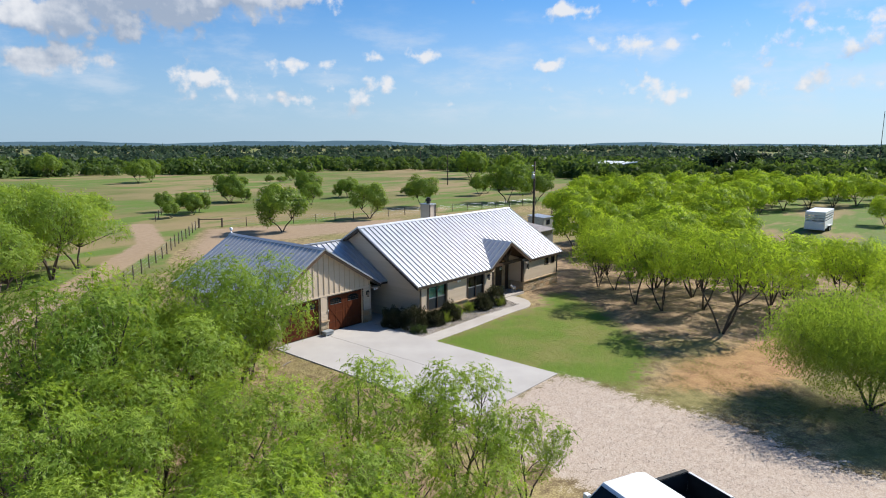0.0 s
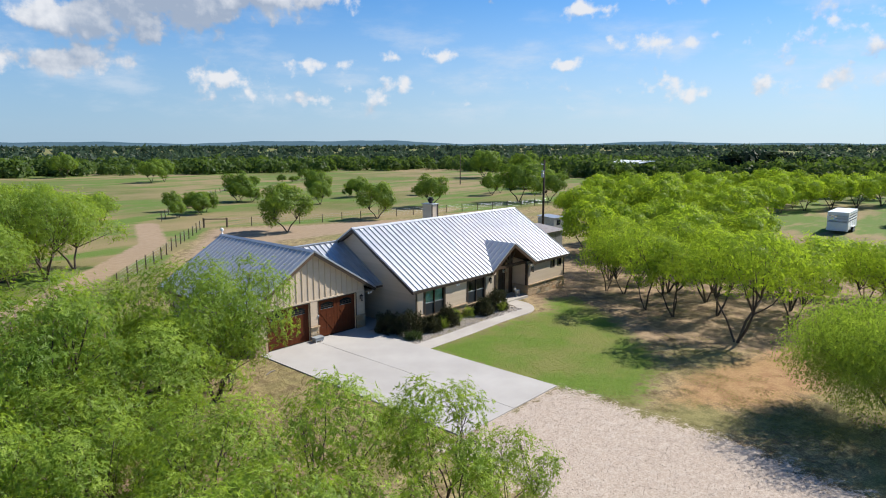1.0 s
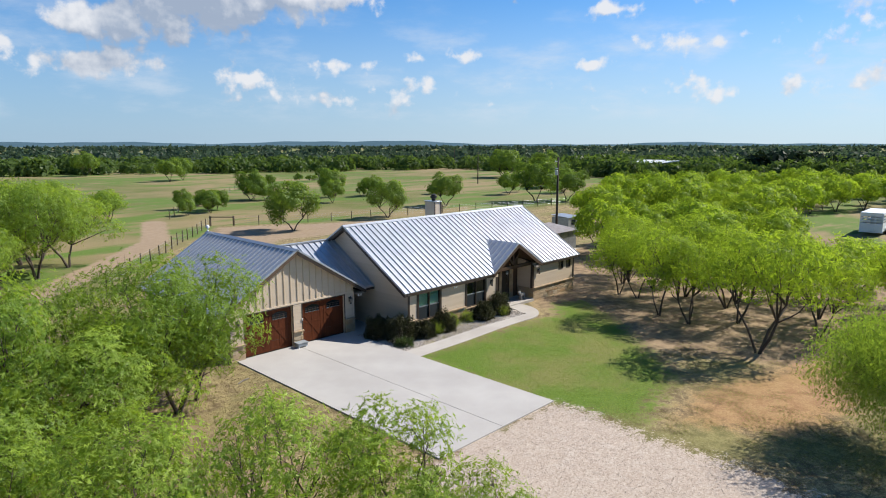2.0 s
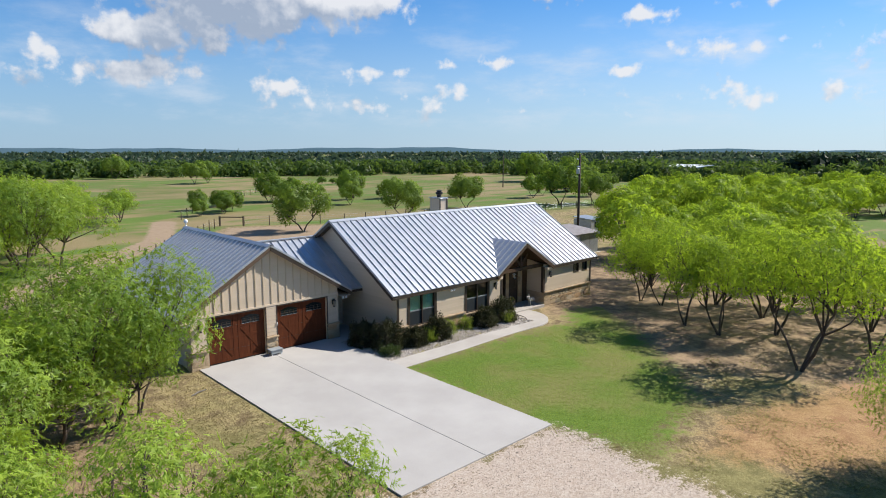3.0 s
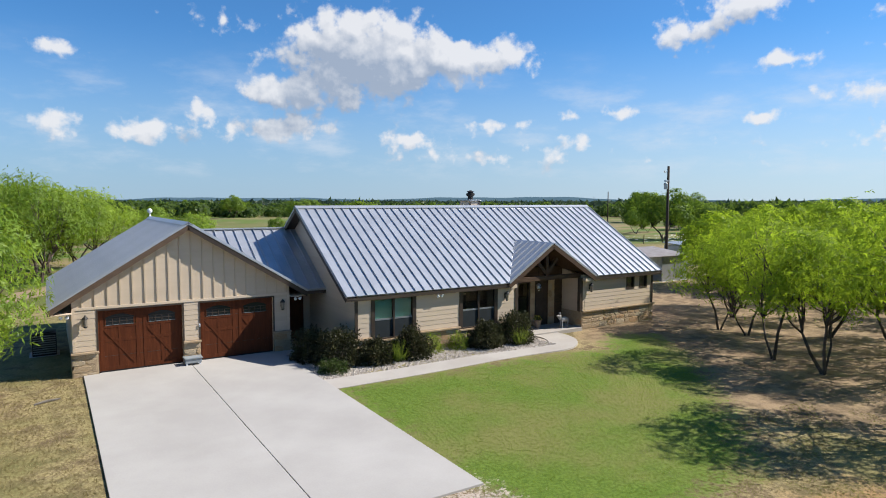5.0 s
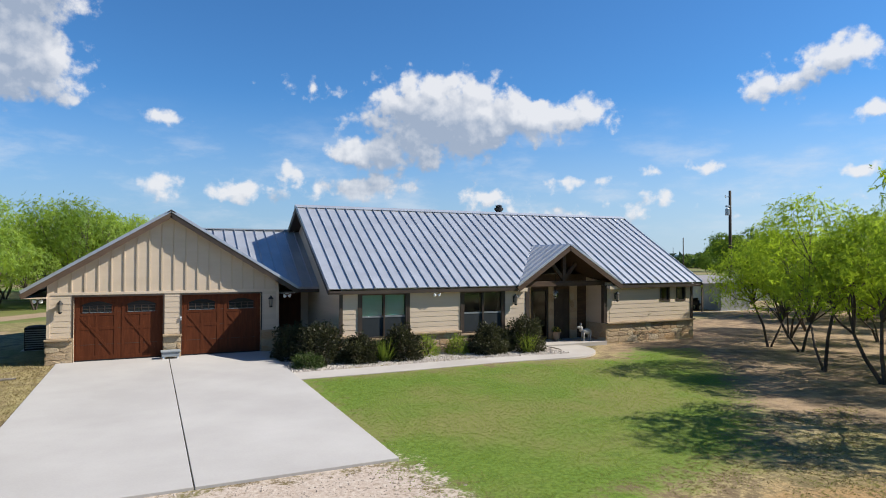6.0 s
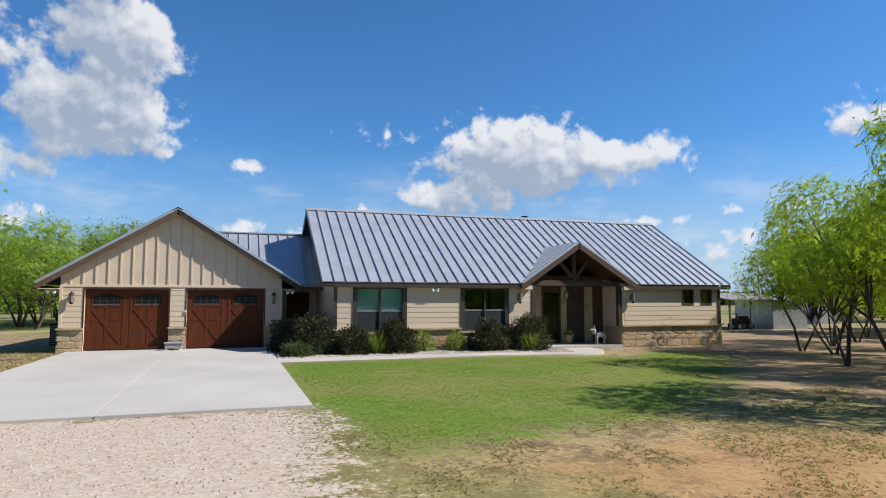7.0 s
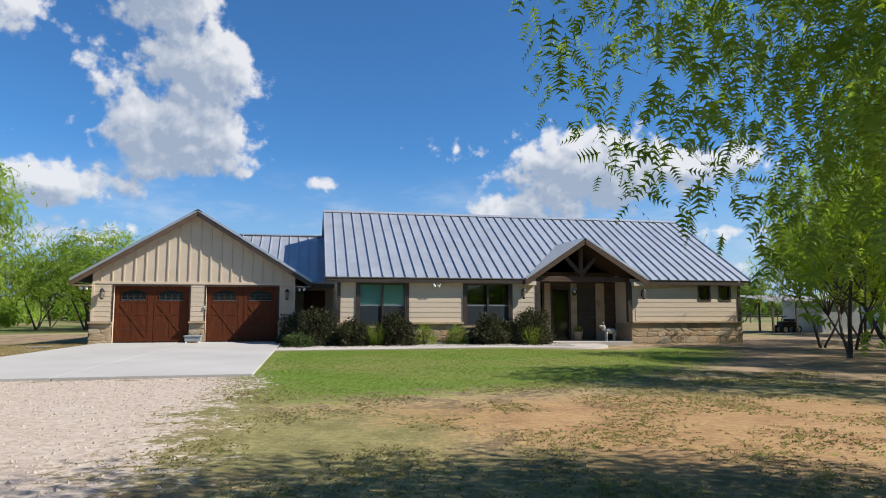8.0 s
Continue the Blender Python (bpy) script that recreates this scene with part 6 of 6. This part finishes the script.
# ---- poles ----
def pole(x, y, top, label, arm=True):
    t = thing("utility_pole", (x, y, float(ground_z(x, y))), label, "utility pole", "utility poles")
    z0 = float(ground_z(x, y))
    V, F = tube_data([[((x, y, z0 - 0.4), 0.15), ((x, y, top * 0.5), 0.125), ((x, y, top), 0.1)]], 10)
    pl = new("shaft", link_mesh("shaft", V, F, "pole_wood", True))
    pl.parent = t
    pl.matrix_parent_inverse = Matrix.Translation(t.location).inverted()
    if arm:
        part("bracket", beam(bmesh.new(), (x - 0.5, y, top - 0.55), (x, y, top - 0.45), 0.05, 0.06), "galvanized", t)
        part("insulator", lathe(bmesh.new(), [(0.04, 0), (0.06, 0.05), (0.04, 0.1), (0.05, 0.14)], (x - 0.5, y, top - 0.53), 8), "white_metal", t)
        part("transformer", lathe(bmesh.new(), [(0.14, 0), (0.17, 0.04), (0.17, 0.5), (0.12, 0.56)], (x - 0.3, y, top - 2.0), 12), "galvanized", t)
        part("lamp", boxed(x - 0.42, y - 0.1, top - 1.35, x - 0.1, y + 0.1, top - 1.2, bevel=0.03), "galvanized", t)
    return t


pole(41.35, 12.15, 8.9, "dark wooden utility pole with bracket and transformer")
pole(110.5, 83.8, 8.2, "dark wooden utility pole in the pasture", False)
pole(204.6, 180.3, 8.0, "dark wooden utility pole in the pasture", False)
pole(277.0, 3.0, 23.5, "tall slim grey mast above the woods", False)

# ---- sheds ----
def corrugated(bm, x0, y0, z0, x1, y1, z1, waves, amp=0.02):
    """A ribbed sheet from the edge (x0..x1, y0, z0) to (x0..x1, y1, z1)."""
    n = waves * 4
    row = []
    for i in range(n + 1):
        x = x0 + (x1 - x0) * i / n
        dz_ = amp * math.sin(i / 4 * 2 * math.pi)
        row.append([bm.verts.new((x, y, z + dz_ - e)) for e in (0, 0.012) for y, z in ((y0, z0), (y1, z1))])
    for a, c in zip(row, row[1:]):
        bm.faces.new((a[0], c[0], c[1], a[1]))
        bm.faces.new((a[2], a[3], c[3], c[2]))
        bm.faces.new((a[0], a[2], c[2], c[0]))
        bm.faces.new((a[1], c[1], c[3], a[3]))
    bm.faces.new((row[0][0], row[0][1], row[0][3], row[0][2]))
    bm.faces.new((row[-1][0], row[-1][2], row[-1][3], row[-1][1]))
    return bm


t = thing("carport_shed", (33.5, 9, -0.2), "low metal shed with open carport and corrugated roof", "shed")
part("roof", corrugated(bmesh.new(), 30.6, 6.6, 1.78, 37.2, 10.2, 2.2, 24), "rusty_sheet", t)
for x in (30.75, 32.4):
    for y in (6.8, 10.0):
        part("post", boxed(x - 0.05, y - 0.05, -0.4, x + 0.05, y + 0.05, 1.76 if y < 9 else 2.15), "post_wood", t)
for a, c in ((34.2, 35.6), (35.63, 37.0)):
    part("wall_panel", corrugated(bmesh.new(), a, 6.85, -0.4, c, 6.86, 1.76, 9, 0.0), "galvanized", t)
part("wall_panel", boxed(34.2, 6.9, -0.4, 34.25, 10.0, 1.8), "galvanized", t)
part("wall_panel", boxed(34.2, 10.0, -0.4, 37.0, 10.05, 2.12), "galvanized", t)
part("wall_panel", boxed(36.95, 6.9, -0.4, 37.0, 10.0, 1.8), "galvanized", t)
part("sill", boxed(30.6, 6.55, -0.4, 37.2, 6.75, -0.12), "concrete_old", t)


def wheel(parent, c, r, w, axis_y=True, rim="galvanized", rot=0.0):
    prof = [(r * 0.55, -w / 2), (r * 0.92, -w / 2), (r, -w * 0.32), (r, w * 0.32), (r * 0.92, w / 2), (r * 0.55, w / 2)]
    m = Matrix.Translation(c) @ Matrix.Rotation(rot, 4, "Z") @ Matrix.Rotation(math.pi / 2, 4, "X")
    bm = lathe(bmesh.new(), prof, (0, 0, 0), 20)
    bmesh.ops.transform(bm, matrix=m, verts=bm.verts)
    wl = part("wheel", bm, "rubber", parent)
    bm = lathe(bmesh.new(), [(r * 0.2, -w * 0.52), (r * 0.52, -w * 0.51), (r * 0.54, w * 0.51), (r * 0.2, w * 0.52)], (0, 0, 0), 16)
    bmesh.ops.transform(bm, matrix=m, verts=bm.verts)
    part("rim", bm, rim, wl)


t = thing("quad_bike", (32.9, 8.2, -0.2), "dark quad bike parked under the carport", "quad bike")
for wx in (32.45, 33.35):
    for wy in (7.9, 8.5):
        wheel(t, (wx, wy, 0.06), 0.28, 0.2)
part("body", boxed(32.35, 7.95, 0.2, 33.45, 8.45, 0.55, bevel=0.08), "black_iron", t)
part("seat", boxed(32.75, 8.05, 0.56, 33.4, 8.35, 0.7, bevel=0.05), "rubber", t)
part("handlebar", beam(bmesh.new(), (32.6, 7.85, 0.85), (32.6, 8.55, 0.85), 0.04, 0.04), "black_iron", t)
part("steering_post", beam(bmesh.new(), (32.5, 8.2, 0.55), (32.6, 8.2, 0.83), 0.05, 0.05, up=(0, 1, 0)), "black_iron", t)

t = thing("storage_shed", (46.4, 14.2, 0), "small pale grey metal storage shed with dark window", "shed")
part("body", boxed(44.9, 12.9, -0.2, 47.2, 15.2, 1.75, bevel=0.02), "galvanized", t)
part("roof", slab(bmesh.new(), [(44.8, 12.8, 1.75), (47.3, 12.8, 1.75), (47.3, 15.3, 1.95), (44.8, 15.3, 1.95)], (0, 0, 0.06)), "galvanized", t)
part("window", boxed(45.6, 12.87, 0.9, 46.4, 12.898, 1.5), "dark_glass", t)

t = thing("barn", (206, 83, 0), "long low open barn with a white metal roof, far off", "barn")
part("roof", slab(bmesh.new(), [(199, 74, 3.4), (206, 92, 3.4), (214, 89, 4.2), (207, 71, 4.2)], (0, 0, 0.25)), "white_metal", t)
part("wall", slab(bmesh.new(), [(201.6, 76, -0.5), (205.6, 87, -0.5), (212, 85, -0.5), (208, 74, -0.5)], (0, 0, 4.0)), "galvanized", t)
for k in range(5):
    x, y = 199.4 + 1.65 * k, 74.6 + 4.2 * k
    part("post", boxed(x - 0.15, y - 0.15, -0.5, x + 0.15, y + 0.15, 3.4), "pole_wood", t)
t = thing("barn", (232, 54, 0), "small far shed with a grey metal roof", "barn")
part("wall", boxed(229, 50, -0.5, 236, 58, 3.0), "galvanized", t)
part("roof", slab(bmesh.new(), [(228, 49, 3.0), (237, 49, 3.6), (237, 59, 3.6), (228, 59, 3.0)], (0, 0, 0.2)), "white_metal", t)

# ---- stock trailer ----
trl = thing("stock_trailer", (69.5, -13.4, 0), "white slatted livestock trailer parked on the grass", "trailer")
tr_m = Matrix.Translation((66.9, -12.95, float(ground_z(67, -13)))) @ Matrix.Rotation(radians(1), 4, "Z")


def tp(name, mat, *a, bevel=0.0, label=""):
    bm = boxed(*a, bevel=bevel)
    bmesh.ops.transform(bm, matrix=tr_m, verts=bm.verts)
    return part(name, bm, mat, trl, label)


tp("floor", "galvanized", 0, -1.1, 0.45, 6.2, 1.1, 0.55)
tp("roof", "white_metal", -0.05, -1.13, 2.55, 6.25, 1.13, 2.63, bevel=0.03)
for yy_ in (-1.1, 1.07):
    for z0, z1 in ((0.55, 1.45), (1.62, 1.78), (1.95, 2.1), (2.27, 2.55)):
        tp("slat", "white_metal", 0, yy_, z0, 6.2, yy_ + 0.03, z1)
    for xx_ in (0.0, 1.5, 3.0, 4.5, 6.1):
        tp("upright", "white_metal", xx_, yy_ - 0.02 if yy_ < 0 else yy_ + 0.031, 0.5, xx_ + 0.1, yy_ - 0.001 if yy_ < 0 else yy_ + 0.05, 2.55)
tp("front_wall", "white_metal", 6.17, -1.07, 0.55, 6.2, 1.07, 2.55)
for z0, z1 in ((0.5, 1.4), (1.6, 1.75), (1.92, 2.05), (2.22, 2.55)):
    tp("rear_slat", "white_metal", -0.03, -1.1, z0, -0.001, 1.1, z1)
for yy_ in (-1.08, -0.4, 0.35, 1.0):
    tp("rear_upright", "white_metal", -0.06, yy_, 0.5, -0.031, yy_ + 0.08, 2.55)
tp("bumper", "white_metal", -0.12, -1.15, 0.38, 0.0, 1.15, 0.48)
for wx in (2.6, 3.5):
    for wy in (-1.22, 1.22):
        c = tr_m @ Vector((wx, wy, 0.36))
        wheel(trl, c, 0.36, 0.2, rot=radians(1))
for wy in (-1.34, 1.12):
    tp("mudguard", "white_metal", 2.1, wy, 0.72, 4.0, wy + 0.22, 0.8, bevel=0.02)

# ---- pickup ----
pk = thing("pickup_truck", (-7.6, -22.25, 0), "white pickup truck with an open black-lined bed parked on gravel", "truck")
pk_m = Matrix.Translation((-5.1, -23.3, float(ground_z(-6, -22.5)))) @ Matrix.Rotation(math.atan2(0.39, -0.92), 4, "Z")


def pp(name, mat, bm, parent=None, label="", smooth=False):
    bmesh.ops.transform(bm, matrix=pk_m, verts=bm.verts)
    return part(name, bm, mat, parent or pk, label, smooth)


def loft(sections):
    """A hull through rings of equal length."""
    bm = bmesh.new()
    rings = [[bm.verts.new(p) for p in s] for s in sections]
    n = len(sections[0])
    for a, c in zip(rings, rings[1:]):
        for i in range(n):
            bm.faces.new((a[i], a[(i + 1) % n], c[(i + 1) % n], c[i]))
    bm.faces.new(rings[0][::-1])
    bm.faces.new(rings[-1])
    return bm


sec = lambda x, w, z0, z1, tw: [(x, -w, z0), (x, w, z0), (x, w, z0 + (z1 - z0) * 0.5), (x, tw, z1), (x, -tw, z1), (x, -w, z0 + (z1 - z0) * 0.5)]
for s in (-1, 1):
    pp("bed_side", "car_paint", boxed(0.0, min(s * 0.78, s * 0.94), 0.5, 1.75, max(s * 0.78, s * 0.94), 1.4, bevel=0.03))
    pp("bed_rail", "rubber", boxed(0.02, min(s * 0.77, s * 0.92), 1.401, 1.75, max(s * 0.77, s * 0.92), 1.43, bevel=0.008))
for s in (-1, 1):
    pp("liner_side", "rubber", boxed(0.03, min(s * 0.765, s * 0.778), 0.75, 1.7, max(s * 0.765, s * 0.778), 1.395))
pp("liner_gate", "rubber", boxed(0.021, -0.76, 0.75, 0.035, 0.76, 1.39))
pp("tailgate", "car_paint", boxed(-0.06, -0.77, 0.55, 0.02, 0.77, 1.4, bevel=0.02))
pp("bed_liner", "rubber", boxed(0.021, -0.775, 0.55, 1.75, 0.775, 0.75))
pp("bed_front", "rubber", boxed(1.7, -0.775, 0.75, 1.749, 0.775, 1.38))
pp("rear_bumper", "galvanized", boxed(-0.2, -0.92, 0.45, -0.061, 0.92, 0.65, bevel=0.04))
for s in (-1, 1):
    pp("tail_light", "terracotta", boxed(-0.03, min(s * 0.79, s * 0.93), 0.9, 0.0, max(s * 0.79, s * 0.93), 1.3, bevel=0.01))
body = pp("body", "car_paint", loft([sec(1.76, 0.95, 0.45, 1.25, 0.93), sec(3.6, 0.96, 0.45, 1.2, 0.93), sec(5.1, 0.95, 0.45, 1.15, 0.88), sec(5.45, 0.85, 0.5, 1.0, 0.78)]))
cab = pp("cab", "car_paint", loft([sec(1.8, 0.9, 1.2, 1.86, 0.7), sec(2.1, 0.9, 1.2, 1.93, 0.74), sec(3.3, 0.9, 1.2, 1.93, 0.74), sec(4.1, 0.88, 1.15, 1.25, 0.8)]))
pp("rear_window", "dark_glass", boxed(1.77, -0.62, 1.35, 1.80, 0.62, 1.74), cab)
pp("windscreen", "dark_glass", slab(bmesh.new(), [(3.42, -0.66, 1.89), (3.42, 0.66, 1.89), (4.05, 0.76, 1.32), (4.05, -0.76, 1.32)], (0.02, 0, 0.02)), cab)
for s in (-1, 1):
    pp("side_window", "dark_glass", slab(bmesh.new(), [(2.0, s * 0.86, 1.4), (3.6, s * 0.86, 1.4), (3.3, s * 0.77, 1.8), (2.1, s * 0.77, 1.8)], (0, s * 0.03, 0.01)), cab)
    for wx in (0.75, 4.45):
        wheel(pk, pk_m @ Vector((wx, s * 0.84, 0.38)), 0.38, 0.24, rot=math.atan2(0.39, -0.92))
    pp("mirror", "car_paint", boxed(3.5, min(s * 0.97, s * 1.15), 1.3, 3.65, max(s * 0.97, s * 1.15), 1.5, bevel=0.03))
    pp("headlight", "white_metal", boxed(5.3, min(s * 0.5, s * 0.86), 0.8, 5.46, max(s * 0.5, s * 0.86), 0.98, bevel=0.02))

# keypad by the garage door and a pale stick in the dry grass
t = thing("door_keypad", (-0.035, GF - 0.03, 1.3), "small white garage door keypad", "keypad")
part("case", boxed(-0.06, GF - 0.05, 1.25, -0.01, GF - 0.025, 1.38, bevel=0.006), "white_metal", t)
part("cover", boxed(-0.055, GF - 0.056, 1.26, -0.015, GF - 0.0502, 1.33, bevel=0.002), "grey_plastic", t)
V, F = tube_data([[((-5.1, -2.75, -0.02), 0.03), ((-4.8, -2.6, 0.0), 0.035), ((-4.45, -2.5, -0.01), 0.025)]], 6)
tagged(new("stick", link_mesh("stick", V, F, "pale_bark")), "pale dead stick lying in dry grass", "stick")
